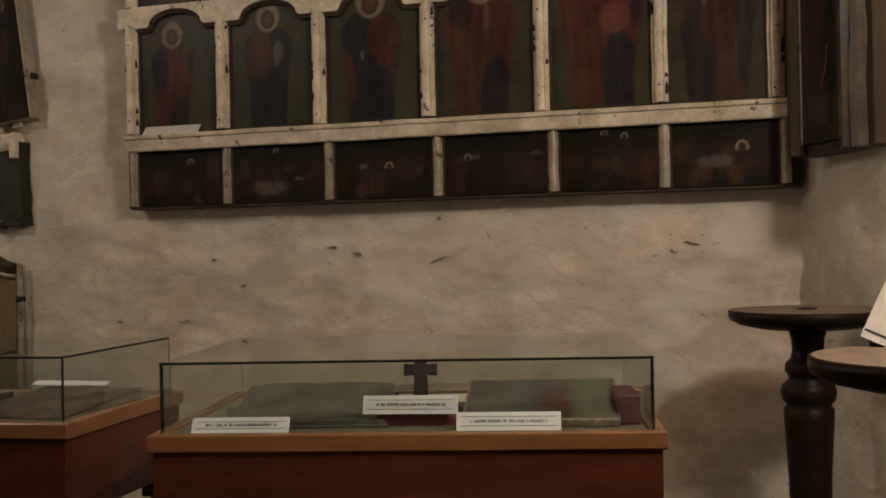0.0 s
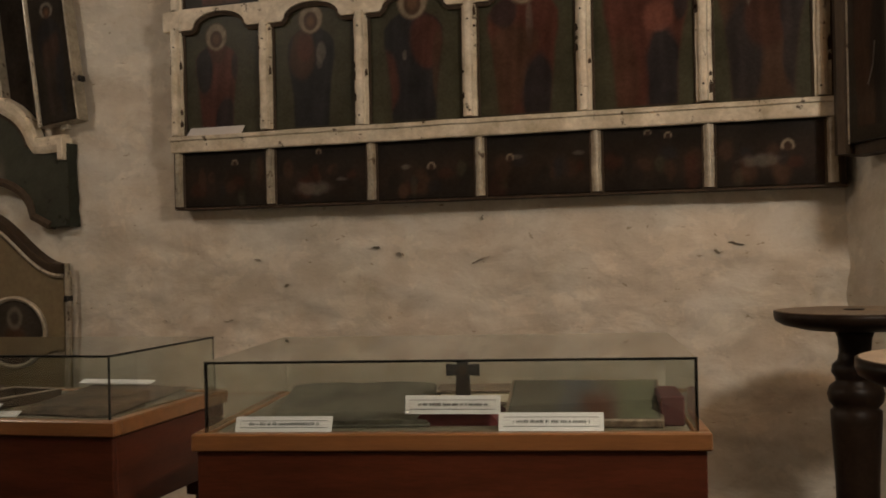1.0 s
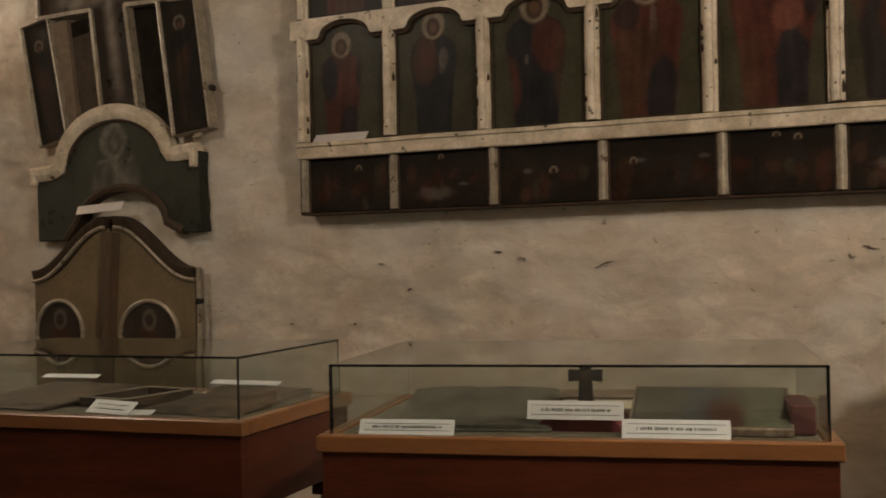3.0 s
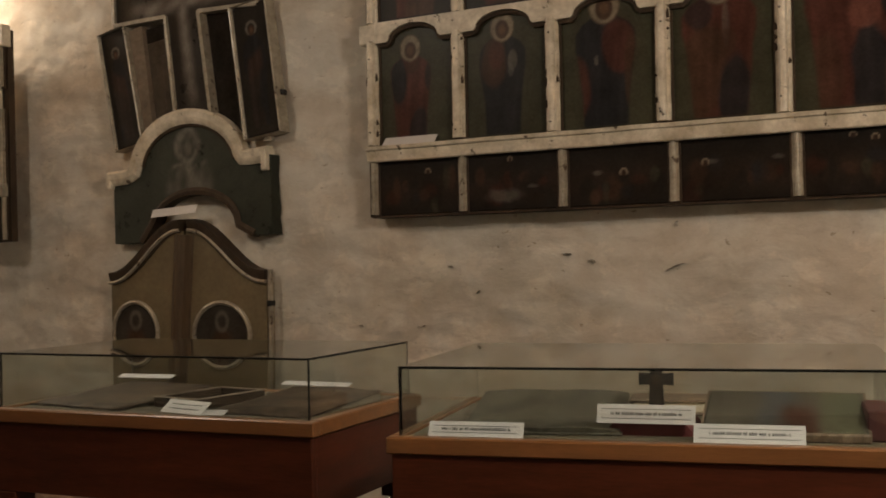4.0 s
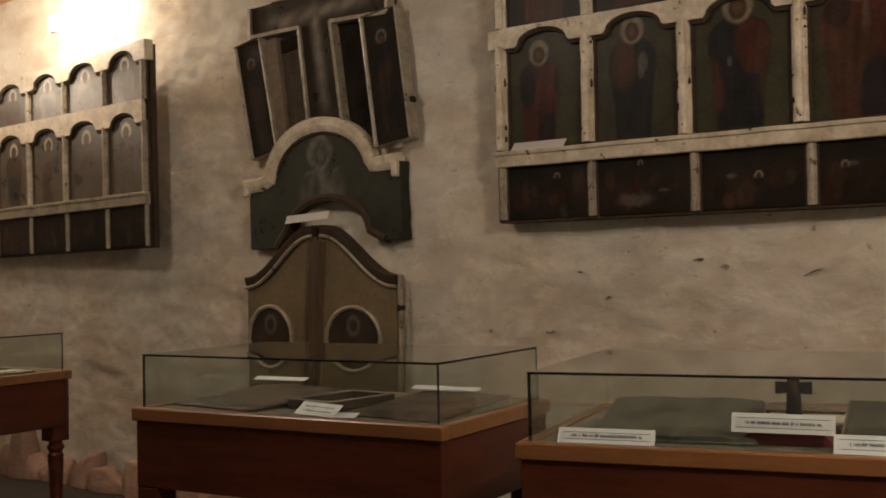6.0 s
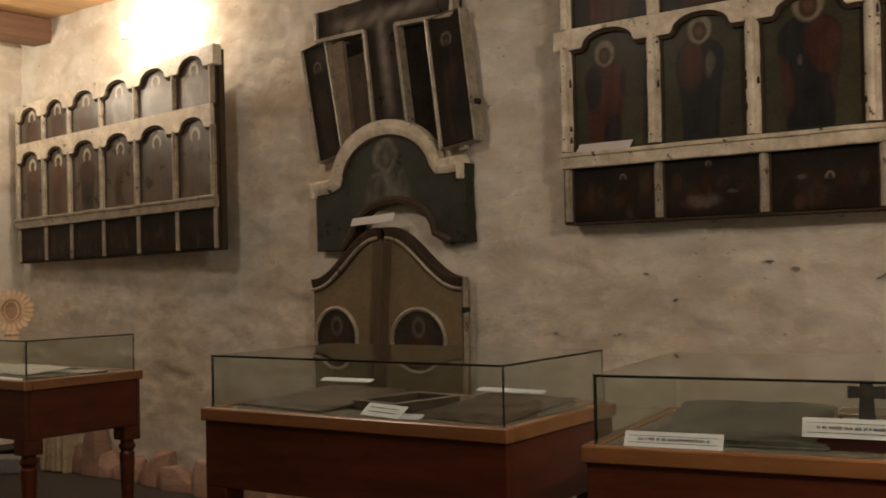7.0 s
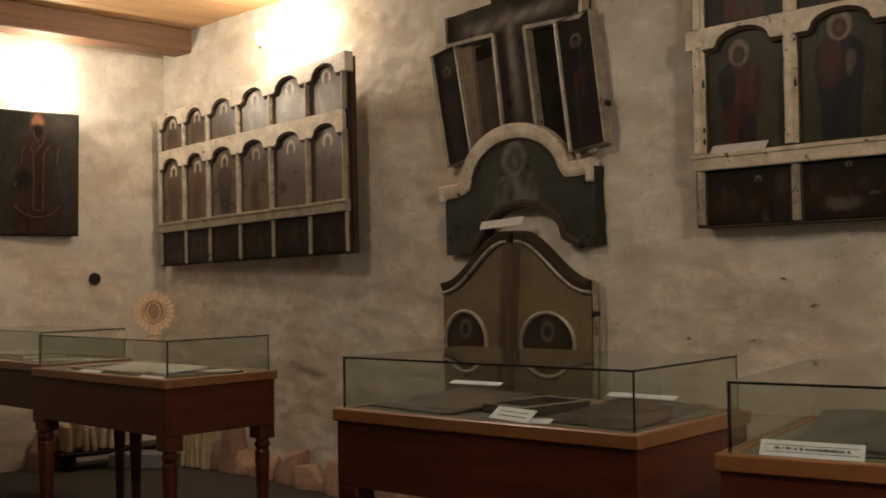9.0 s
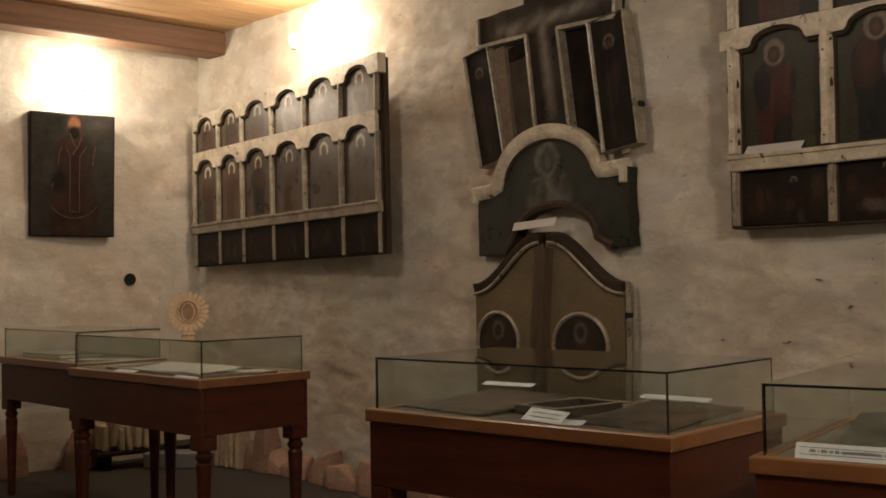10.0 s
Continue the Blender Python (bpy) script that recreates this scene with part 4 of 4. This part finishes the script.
    panes = [(0, w, 0, g, rim_z1, top - g), (0, w, d - g, d, rim_z1, top - g), (0, g, g + .0005, d - g - .0005, rim_z1, top - g), (w - g, w, g + .0005, d - g - .0005, rim_z1, top - g), (0, w, 0, d, top - g + 0.0005, top)]
    for q in panes:
        p = part("glass_pane", bx(*q, 0), GLASS, t, "clear greenish glass pane")
        p.visible_shadow = False
    s = 0.0021
    seals = [(w - s * 0.6, w + s, s, d - s, top - s, top + 0.001)] if side_seal else []
    for q in (*seals, (-s, w + s, -s, s * 0.6, top - s, top + 0.001),
              (-s * 0.7, s * 0.5, -s * 0.7, s * 0.5, rim_z1, top - s), (w - s * 0.6, w + s * 0.7, -s * 0.7, s * 0.6, rim_z1, top - s)):
        part("edge_seal", bx(*q, 0), SEAL, t, "black edge seal")
    return t


CASES = []


def case_at(x, y, turn, w, d, label, side_seal=True):
    m = pose(x, y, 0, 0, 0, turn)
    CASES.append(m)
    return display_case(m, w, d, label, side_seal)


case_at(-1.513, 2.431, 13.4, 1.218, 0.80, "mahogany glass-topped table case holding old books and a cross", False)
case_at(-3.045, 2.437, 6.0, 1.157, 0.66, "mahogany glass-topped table case holding dark books and cards")
case_at(-5.811, 2.570, 3.0, 1.225, 0.59, "mahogany glass-topped table case holding white papers")
case_at(-7.13, 2.688, 2.0, 1.00, 0.53, "mahogany glass-topped table case holding a flat book")


def in_case(i, x, y, turn=0.0, tip=0.0, z=0.8705):
    """A pose on the lining of case i, x along its front and y back from it."""
    return CASES[i] @ pose(x, y, z, tip, 0, turn)


def book(m, w, d, h, material, label, pages=True):
    t = thing("old_book", label, "book", m, "old books in the cases")
    part("cover", bx(-w / 2, w / 2, -d / 2, d / 2, h * 0.82, h, 0.004), material, t)
    part("page_block", bx(-w / 2 + 0.008, w / 2 - 0.008, -d / 2 + 0.008, d / 2 - 0.008, h * 0.18, h * 0.82, 0.002), PAGES if pages else BOOKBROWN, t, "page block")
    part("cover", bx(-w / 2, w / 2, -d / 2, d / 2, 0, h * 0.18, 0.004), material, t)
    part("spine", bx(-w / 2 - 0.006, -w / 2, -d / 2, d / 2, 0.0, h, 0.002), material, t)
    return t


def put(t, m):
    t.matrix_world = m
    return t


# ---- candle stands ----
def candle_stand(x, y, label):
    t = thing("candle_stand", label, "candle stand", pose(x, y, 0), "candle stands")
    part("round_top", lathe([(0.10, 1.035), (0.16, 1.040), (0.222, 1.054), (0.248, 1.068), (0.253, 1.082), (0.253, 1.0995)], 48), BLACKWOOD, t, smooth=True)
    part("pale_top_face", lathe([(0.246, 1.0995), (0.246, 1.102)], 48), STANDTOP, t, "paler brown top surface")
    part("candle_socket", lathe([(0.03, 1.102), (0.034, 1.104), (0.03, 1.106)], 20), BLACKWOOD, t)
    prof = [(0.045, 0.06), (0.060, 0.10), (0.064, 0.3), (0.069, 0.55), (0.080, 0.74), (0.081, 0.775), (0.070, 0.785), (0.085, 0.805), (0.090, 0.83), (0.082, 0.855), (0.062, 0.872),
            (0.064, 0.882), (0.076, 0.900), (0.072, 0.925), (0.056, 0.940), (0.050, 0.97), (0.054, 1.01), (0.064, 1.036)]
    part("turned_column", lathe(prof, 28), BLACKWOOD, t, smooth=True)
    part("foot", lathe([(0.19, 0.0), (0.20, 0.02), (0.18, 0.045), (0.09, 0.07), (0.06, 0.09)], 32), BLACKWOOD, t, smooth=True)
    return t


candle_stand(0.040, 3.85, "black-stained turned wooden candle stand with a paler round top")
candle_stand(0.275, 2.28, "black-stained turned wooden candle stand holding a white card")
# card placed to fit the camera's view; a foot is added to bridge the gap
scard = thing("notice_card", "white printed card propped on the candle stand top", "label", pose(0.129, 2.45, 1.125, -10, 24, -6))
part("card", bx(0, 0.21, -0.0015, 0.0015, 0, 0.28, 0), PAPER, scard)
part("text_bar", bx(0.05, 0.16, -0.003, -0.0015, 0.11, 0.125, 0), INK, scard)
part("border", bx(0.004, 0.20, -0.003, -0.0015, 0.016, 0.019, 0), INK, scard)
part("added_foot", bx(0.0, 0.16, 0.0025, 0.03, -0.012, 0.03, 0.003, m=pose(0.02, 0, 0, 0, -24, 0)), BLACKWOOD, scard)


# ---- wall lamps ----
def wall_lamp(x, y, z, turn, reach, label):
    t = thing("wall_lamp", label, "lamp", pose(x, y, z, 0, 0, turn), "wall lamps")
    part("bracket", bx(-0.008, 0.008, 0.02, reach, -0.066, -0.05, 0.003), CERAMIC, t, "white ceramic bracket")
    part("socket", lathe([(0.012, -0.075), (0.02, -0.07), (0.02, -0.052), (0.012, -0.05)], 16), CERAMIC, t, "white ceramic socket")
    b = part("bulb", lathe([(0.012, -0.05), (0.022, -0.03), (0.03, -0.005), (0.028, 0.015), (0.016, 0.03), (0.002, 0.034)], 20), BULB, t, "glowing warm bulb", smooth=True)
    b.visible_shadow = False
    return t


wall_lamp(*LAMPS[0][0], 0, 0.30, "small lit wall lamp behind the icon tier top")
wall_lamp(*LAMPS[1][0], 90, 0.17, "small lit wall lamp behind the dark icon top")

# light inferred from cast shadows; its bracket and bulb are unseen and added
wall_lamp(*LAMPS[2][0], -64, 0.33, "unseen wall lamp inferred from shadows, on an added ceramic bracket")


def fill_lamp_fixture(x, y, z, label):
    """Unseen fixture added for the fill light: a bare bulb in a ceramic holder close under the ceiling boards."""
    t = thing("added_fill_lamp", label, "lamp", pose(x, y, z))
    part("socket", lathe([(0.016, 0.036), (0.022, 0.042), (0.022, 0.085), (0.045, 0.095), (0.045, CEILING_Z - z - 0.003)], 20), CERAMIC, t, "white ceramic holder")
    b = part("bulb", lathe([(0.002, -0.034), (0.016, -0.03), (0.028, -0.015), (0.03, 0.005), (0.022, 0.025), (0.012, 0.036)], 20), BULB, t, "glowing warm bulb", smooth=True)
    b.visible_shadow = False
    return t


# fill light added to brighten the left part of the room
fill_lamp_fixture(*LAMPS[3][0], "added fill lamp, unseen: lit bare bulb in a ceramic holder")


# ---- along the foot of the wall ----
def rock(m, sx, sy, sz, seed, label="rough broken pinkish stone on the floor by the wall"):
    r = random.Random(seed)
    b = bmesh.new()
    for k in range(9):
        u = 6.28 * (k + r.uniform(-0.35, 0.35)) / 9
        q = max(abs(math.cos(u)), abs(math.sin(u))) ** 0.7
        b.verts.new((math.cos(u) / q * sx * 0.5, math.sin(u) / q * sy * 0.5, 0))
        b.verts.new((math.cos(u) / q * sx * r.uniform(0.42, 0.52), math.sin(u) / q * sy * 0.48, sz * r.uniform(0.25, 0.5)))
    lean = r.uniform(-0.22, 0.22) * sx
    for k in range(5):
        u = 6.28 * (k + r.uniform(-0.3, 0.3)) / 5
        b.verts.new((math.cos(u) * sx * r.uniform(0.22, 0.36) + lean, math.sin(u) * sy * 0.36, sz * r.uniform(0.78, 1.0)))
    bmesh.ops.convex_hull(b, input=b.verts[:])
    bmesh.ops.dissolve_limit(b, angle_limit=radians(9), verts=b.verts[:], edges=b.edges[:])
    bmesh.ops.bevel(b, geom=b.edges[:], offset=0.006, segments=2, affect="EDGES", clamp_overlap=True)
    for v in b.verts:
        v.co.z = max(0.0, v.co.z)
    bmesh.ops.recalc_face_normals(b, faces=b.faces)
    o = part("stone", b, STONE)
    o.matrix_world = m
    return tagged(o, label, "stone", "stones along the wall")


r = random.Random(5)
x = -6.98
while x < -1.0:
    w = r.uniform(0.22, 0.34)
    h = r.uniform(0.14, 0.23)
    rock(pose(x + w / 2, 4.36 + r.uniform(-0.05, 0.02), 0, 0, 0, r.uniform(-14, 14)), w * 1.15, r.uniform(0.16, 0.24), h, int(r.uniform(0, 1000)))
    x += w * 1.08
rock(pose(-6.63, 4.32, 0, 0, 0, 10), 0.20, 0.17, 0.46, 77, "tall upright broken pinkish stone by the wall")
for yy, hh, ww in ((2.93, 0.33, 0.3), (3.45, 0.31, 0.26)):
    rock(pose(-7.74, yy, 0, 0, 0, 88), ww, 0.2, hh, int(yy * 100), "squared buff stone block against the end wall")

# folded canvas on a low bench, and a slab, in the corner
bench = thing("low_bench", "low dark wooden bench in the corner", "bench", pose(-7.56, 3.9, 0, 0, 0, 82))
part("seat", bx(-0.42, 0.40, -0.14, 0.14, 0.10, 0.132, 0.006), BLACKWOOD, bench)
for k in (-0.36, 0.30):
    part("leg", bx(k, k + 0.05, -0.12, 0.12, 0, 0.10, 0.006), BLACKWOOD, bench)
bundle = thing("folded_canvas", "bundle of folded buff canvas on a low dark bench", "cloth", pose(-7.55, 3.82, 0.1325, 0, 0, 82))
for k in range(9):
    part("fold", bx(-0.30 + k * 0.06, -0.30 + k * 0.06 + 0.045, -0.10, 0.10, 0, 0.19 + 0.03 * math.sin(k * 2.1), 0.012, m=pose(0, 0, 0, 0, 7 * math.sin(k * 1.7), 0)), BURLAP, bundle)
bundle = thing("folded_canvas", "small bundle of folded buff canvas by the stones", "cloth", pose(-6.98, 4.24, 0.0, 0, 0, 8))
for k in range(5):
    part("fold", bx(-0.12 + k * 0.055, -0.12 + k * 0.055 + 0.042, -0.06, 0.06, 0, 0.26 + 0.02 * math.sin(k * 2.1), 0.012, m=pose(0, 0, 0, 0, 5 * math.sin(k * 1.7), 0)), BURLAP, bundle)
slab = tagged(part("grey_slab", bx(-0.21, 0.21, -0.1, 0.1, 0, 0.11, 0.008), GREYBOX), "grey stone slab on the floor", "slab")
slab.matrix_world = pose(-7.30, 3.98, 0, 0, 0, 42)


# ---- carved sunburst on the glass ----
def sunburst():
    t = thing("carved_sunburst", "small carved gilt wooden sunburst standing on the glass case", "carving", pose(-5.15, 2.885, 1.0535, 0, 0, 55))
    c = 0.122
    for k in range(22):
        a = 360 / 22 * k
        far = 0.108 if k % 2 else 0.101
        b = prism([(0.050, -0.0045), (0.075, -0.0075), (far - 0.010, -0.0105), (far, -0.006), (far + 0.001, 0.006), (far - 0.010, 0.0105), (0.075, 0.0075), (0.050, 0.0045)], -0.010, 0.004)
        o = part("ray", b, GILT, t)
        o.matrix_local = pose(0, 0, c, 0, a, 0)
    # the disc's darker colour stands for shade behind the rays
    part("disc", prism(arc(0, c, 0.060, 0.064, 0, 348, 28), -0.004, 0.006), GILT_DARK, t, "shaded brown backing disc")
    part("outer_rim", sweep(arc(0, c, 0.052, 0.058, 0, 350, 35), [(-0.006, -0.004), (-0.006, -0.014), (0.0, -0.018), (0.006, -0.014), (0.006, -0.004)], closed=True), GILT, t)
    part("oval_picture", prism(arc(0, c, 0.030, 0.042, 0, 345, 24), -0.009, -0.004), GILT_DARK, t, "dull brown oval picture")
    part("oval_rim", sweep(arc(0, c, 0.033, 0.045, 0, 350, 35), [(-0.004, -0.004), (-0.004, -0.015), (0.004, -0.015), (0.004, -0.004)], closed=True), GILT, t)
    part("foot", bx(-0.035, 0.035, -0.025, 0.025, 0, 0.018, 0.004), GILT, t)
    return t


sunburst()


# ---- in the first case ----
def caption(m, w, h, lines=1, bordered=True, label="white caption card with thin black border and small lettering"):
    return card(m, 0, 0, w, h, 0, 0, label, lines, bordered)


caption(in_case(0, 0.19, 0.035, 0, -28), 0.25, 0.042)
caption(in_case(0, 0.615, 0.10, -2, -18, z=0.905), 0.245, 0.048)
caption(in_case(0, 0.865, 0.04, -1, -26), 0.26, 0.048)

stand = thing("velvet_pad", "maroon velvet pad under the small cross", "pad", in_case(0, 0.62, 0.13))
part("pad", prism([(-0.12, 0), (0.12, 0), (0.09, 0.03), (-0.09, 0.03)], 0, 0.26), MAROON, stand)


def altar_cross():
    t = thing("altar_cross", "small dark metal-bound cross standing on velvet", "cross", in_case(0, 0.628, 0.27, 0, 0, 0.9005))
    part("cross_body", prism([(-0.022, 0), (0.022, 0), (0.017, 0.085), (0.045, 0.083), (0.045, 0.115), (0.015, 0.113), (0.018, 0.145), (-0.018, 0.145), (-0.015, 0.113), (-0.045, 0.115), (-0.045, 0.083), (-0.017, 0.085)], -0.010, 0.010), IRON, t)
    part("centre_boss", prism(arc(0, 0.099, 0.012, 0.014, 0, 340, 12), -0.014, -0.010), BARK, t)
    return t


altar_cross()


def open_book(m, w, d, material, label):
    """An open book lying on a slope: two swelling halves with page edges over covers."""
    t = thing("open_book", label, "book", m, "old books in the cases")
    part("cover", bx(-w / 2, w / 2, 0, d, 0.0, 0.006, 0.002), material, t)
    for k in (-1, 1):
        n = 8
        top = [(k * w / 2 * i / n * 0.97, 0.012 + 0.007 * math.sin(math.pi * min(1, 0.12 + i / n * 0.9)) ** 0.7) for i in range(n + 1)]
        b = prism(top + [(k * w / 2 * 0.97, 0.006), (0, 0.006)], 0.006, d - 0.006)
        part("page_half", b, material, t)
    return t


open_book(in_case(0, 0.345, 0.10, 3, 9.6), 0.42, 0.36, BOOK, "open old book with darkened green-grey pages")
icon = thing("small_icon", "small old painted icon with blue and red areas", "icon panel", in_case(0, 0.945, 0.085, -2, 13))
ib = part("board", bx(-0.20, 0.20, 0, 0.30, 0, 0.022, 0.003), BOOKBROWN, icon)


def faded(col, x, z):
    col = over(col, (0.085, 0.092, 0.10), 0.7 * soft(0.045 - np.abs(x + 0.02) + 0.02 * wave(x, z, 1, 40, 40), 0.03) * soft(z - 0.05, 0.1))
    col = over(col, (0.085, 0.042, 0.03), soft(0.045 - np.abs(x - 0.04 + 0.02 * wave(x, z, 2, 50, 50)), 0.04) * soft(0.2 - z, 0.08))
    return over(col, (0.13, 0.13, 0.085), soft(0.05 - np.abs(x - 0.135), 0.015) * soft(0.29 - z, 0.02))


painted("painted_face", (-0.193, 0.193, 0.008, 0.292), (0.105, 0.096, 0.074), faded, icon, -0.0225).matrix_local = pose(0, 0, 0, -90, 0, 0)
box_ = tagged(part("red_box", bx(-0.03, 0.03, -0.09, 0.12, 0, 0.075, 0.004), OXBLOOD), "small maroon cloth-covered box in the case", "box")
box_.matrix_world = in_case(0, 1.168, 0.2)
small = book(in_case(0, 0.66, 0.58, 2), 0.26, 0.16, 0.045, BOOKBROWN, "closed brown leather book lying at the back")

# ---- in the second case ----
def sloped_book(m, w, d, h0, h1, seed, label):
    """A worn limp book lying on a sloping rest: a warped cover with frayed outline, a spine ridge and a dull page block."""
    t = thing("old_book", label, "book", m, "old books in the cases")
    rr = random.Random(seed)
    n = 14
    b = bmesh.new()
    grid = []
    for i in range(n + 1):
        row = []
        for j in range(n + 1):
            u, v = i / n, j / n
            edge = min(u, 1 - u, v, 1 - v)
            z = h0 + (h1 - h0) * v + 0.007 * noise.noise(Vector((u * 3, v * 3, seed))) - 0.005 * max(0.0, 1 - edge * 9)
            wob = 0.004 if edge == 0 else 0
            row.append(b.verts.new((w * (u - 0.5) + rr.uniform(-wob, wob), d * (v - 0.5) + rr.uniform(-wob, wob), z)))
        grid.append(row)
    for i in range(n):
        for j in range(n):
            b.faces.new((grid[i][j], grid[i + 1][j], grid[i + 1][j + 1], grid[i][j + 1]))
    bmesh.ops.solidify(b, geom=b.faces[:], thickness=0.004)
    part("cover", b, BOOKBROWN, t, smooth=True)
    e = 0.014
    x0, x1, y0, y1 = -w / 2 + e, w / 2 - e, -d / 2 + e, d / 2 - e
    wedge = bmesh.new()
    low = [wedge.verts.new(q) for q in ((x0, y0, 0), (x1, y0, 0), (x1, y1, 0), (x0, y1, 0))]
    top = [wedge.verts.new(q) for q in ((x0, y0, h0 - 0.006), (x1, y0, h0 - 0.006), (x1, y1, h1 - 0.013), (x0, y1, h1 - 0.013))]
    wedge.faces.new(low)
    wedge.faces.new(top)
    for k in range(4):
        wedge.faces.new((low[k], low[(k + 1) % 4], top[(k + 1) % 4], top[k]))
    part("page_block", wedge, CLOTH, t, "darkened page block")
    return t


sloped_book(in_case(1, 0.25, 0.31, -8), 0.42, 0.45, 0.007, 0.040, 31, "large limp brown leather book lying on a slope")
sloped_book(in_case(1, 0.94, 0.31, -6), 0.36, 0.45, 0.007, 0.040, 32, "large limp dark leather book lying on a slope")
tray = thing("open_tray", "open pale-rimmed wooden tray between the books", "tray", in_case(1, 0.595, 0.32, -10))
# floor and sides coloured dark to put in the shade of the cavity
part("tray_floor", bx(-0.09, 0.09, -0.14, 0.14, 0, 0.006, 0), BARK, tray)
for q in ((-0.102, -0.09, -0.152, 0.152), (0.09, 0.102, -0.152, 0.152), (-0.0895, 0.0895, -0.152, -0.14), (-0.0895, 0.0895, 0.14, 0.152)):
    part("tray_side", bx(*q, 0, 0.030, 0.002), BARK, tray)
    part("pale_edge", bx(q[0] - 0.003, q[1] + 0.003, q[2] - 0.003, q[3] + 0.003, 0.0305, 0.033, 0.0005), STANDTOP, tray, "pale bare wood edge")
caption(in_case(1, 0.14, 0.55, 3, -75, z=0.918), 0.23, 0.036, 0, False, "plain white caption card lying on a book")
caption(in_case(1, 0.885, 0.49, -3, -75, z=0.915), 0.26, 0.036, 0, False, "plain white caption card lying on a book")
caption(in_case(1, 0.66, 0.07, -14, -52), 0.19, 0.055, 2, False, "white caption card with two lines, propped up")
caption(in_case(1, 0.775, 0.06, 12, -75), 0.09, 0.04, 0, False, "small white paper slip lying flat")

# ---- in the third case ----
def sheet(m, w, d, seed, label):
    """A sheet of paper lying flat, its edge uneven and slightly curled."""
    r_ = random.Random(seed)
    b = bmesh.new()
    n = 8
    g = [[b.verts.new((w * (i / n - 0.5) + r_.uniform(-.004, .004), d * (j / n - 0.5) + r_.uniform(-.004, .004), 0.003 + 0.006 * noise.noise(Vector((i * 0.5, j * 0.5, seed))) ** 2)) for j in range(n + 1)] for i in range(n + 1)]
    for i in range(n):
        for j in range(n):
            b.faces.new((g[i][j], g[i + 1][j], g[i + 1][j + 1], g[i][j + 1]))
    bmesh.ops.solidify(b, geom=b.faces[:], thickness=0.0012)
    o = part("paper_sheet", b, SHEET)
    o.matrix_world = m
    return tagged(o, label, "paper", "papers in the cases")


low = thing("shallow_frame", "shallow dark wooden tray holding papers", "tray", in_case(2, 0.66, 0.29, -2))
part("tray_floor", bx(-0.46, 0.46, -0.20, 0.20, 0, 0.005, 0), BOOK, low)
for q in ((-0.48, -0.46, -0.22, 0.22), (0.46, 0.48, -0.22, 0.22), (-0.4595, 0.4595, -0.22, -0.20), (-0.4595, 0.4595, 0.20, 0.22)):
    part("tray_side", bx(*q, 0, 0.014, 0.002), BOOKBROWN, low)
sheet(in_case(2, 0.58, 0.25, 4, 5, z=0.887), 0.42, 0.25, 3, "large sheet of off-white paper lying flat")
sheet(in_case(2, 0.90, 0.26, -9, 5, z=0.889), 0.28, 0.23, 4, "sheet of off-white paper lying flat")
sheet(in_case(2, 1.09, 0.40, 12, z=0.879), 0.17, 0.16, 5, "small white sheet lying near the glass")
caption(in_case(2, 0.46, 0.03, 0, -72), 0.20, 0.035, 0, False, "narrow white label lying by the rim")
caption(in_case(2, 1.03, 0.035, 0, -72), 0.20, 0.035, 0, False, "narrow white label lying by the rim")
book(in_case(3, 0.32, 0.24, 3), 0.46, 0.30, 0.03, BOOK, "thin dark flat book in the glass case")
sheet(in_case(3, 0.83, 0.25, 30, z=0.874), 0.36, 0.22, 6, "open white paper lying beside the book")

# ---- captions on the icons ----
caption(pose(-2.642, 4.357, 1.861, -42, 0, 0), 0.28, 0.06, 0, False, "white paper caption card resting on the icon rail")
caption(pose(-4.087, 4.36, 1.592, -25, -3, 0), 0.31, 0.048, 0, False, "white paper caption card on the gate top")

# ---- marks in the plaster ----
def gouge(x, z, length, turn, seed):
    r_ = random.Random(seed)
    n = 7
    path = [(length * (i / n - 0.5), 0.0035 * math.sin(i * 0.9 + seed) + r_.uniform(-.002, .002)) for i in range(n + 1)]
    b = bmesh.new()
    low_, high_ = [], []
    for i, (px, pz) in enumerate(path):
        k = min(0.0020, 0.03 * length) * math.sin(math.pi * (i + 0.25) / (n + 0.5))
        low_.append((px, pz - k))
        high_.append((px, pz + k * 0.8))
    prism(low_ + high_[::-1], -0.006, 0.03, b)
    o = part("plaster_crack", b, CRACK, wall_n)
    o.matrix_local = pose(x, -0.012, z, 0, turn, 0)


for x, z, length, turn in ((-0.38, 1.33, 0.06, 8), (-0.45, 1.30, 0.03, 20), (-3.0, 1.02, 0.025, 10), (-1.435, 1.283, 0.085, -22), (-1.425, 1.46, 0.022, -80), (-1.92, 1.345, 0.04, 8),
                           (-1.80, 1.315, 0.03, 35), (-2.66, 1.02, 0.045, -8), (-2.50, 1.30, 0.03, 5), (-2.36, 1.18, 0.03, -20)):
    gouge(x, z, length, turn, int(abs(x) * 100))
# added rim, and a flush black disc standing for the shade inside the hole
hole_ = thing("wall_hole", "dark round hole in the end wall", "opening", pose(-7.84, 3.90, 1.36, 0, 0, 90))
part("hole_rim", sweep(arc(0, 0, 0.042, 0.042, 0, 345, 23), [(-0.004, 0.05), (-0.004, -0.006), (0.004, -0.006), (0.004, 0.05)], closed=True), BARK, hole_)
part("hole_shade_disc", prism(arc(0, 0, 0.038, 0.038, 0, 345, 23), -0.004, 0.04), SEAL, hole_)
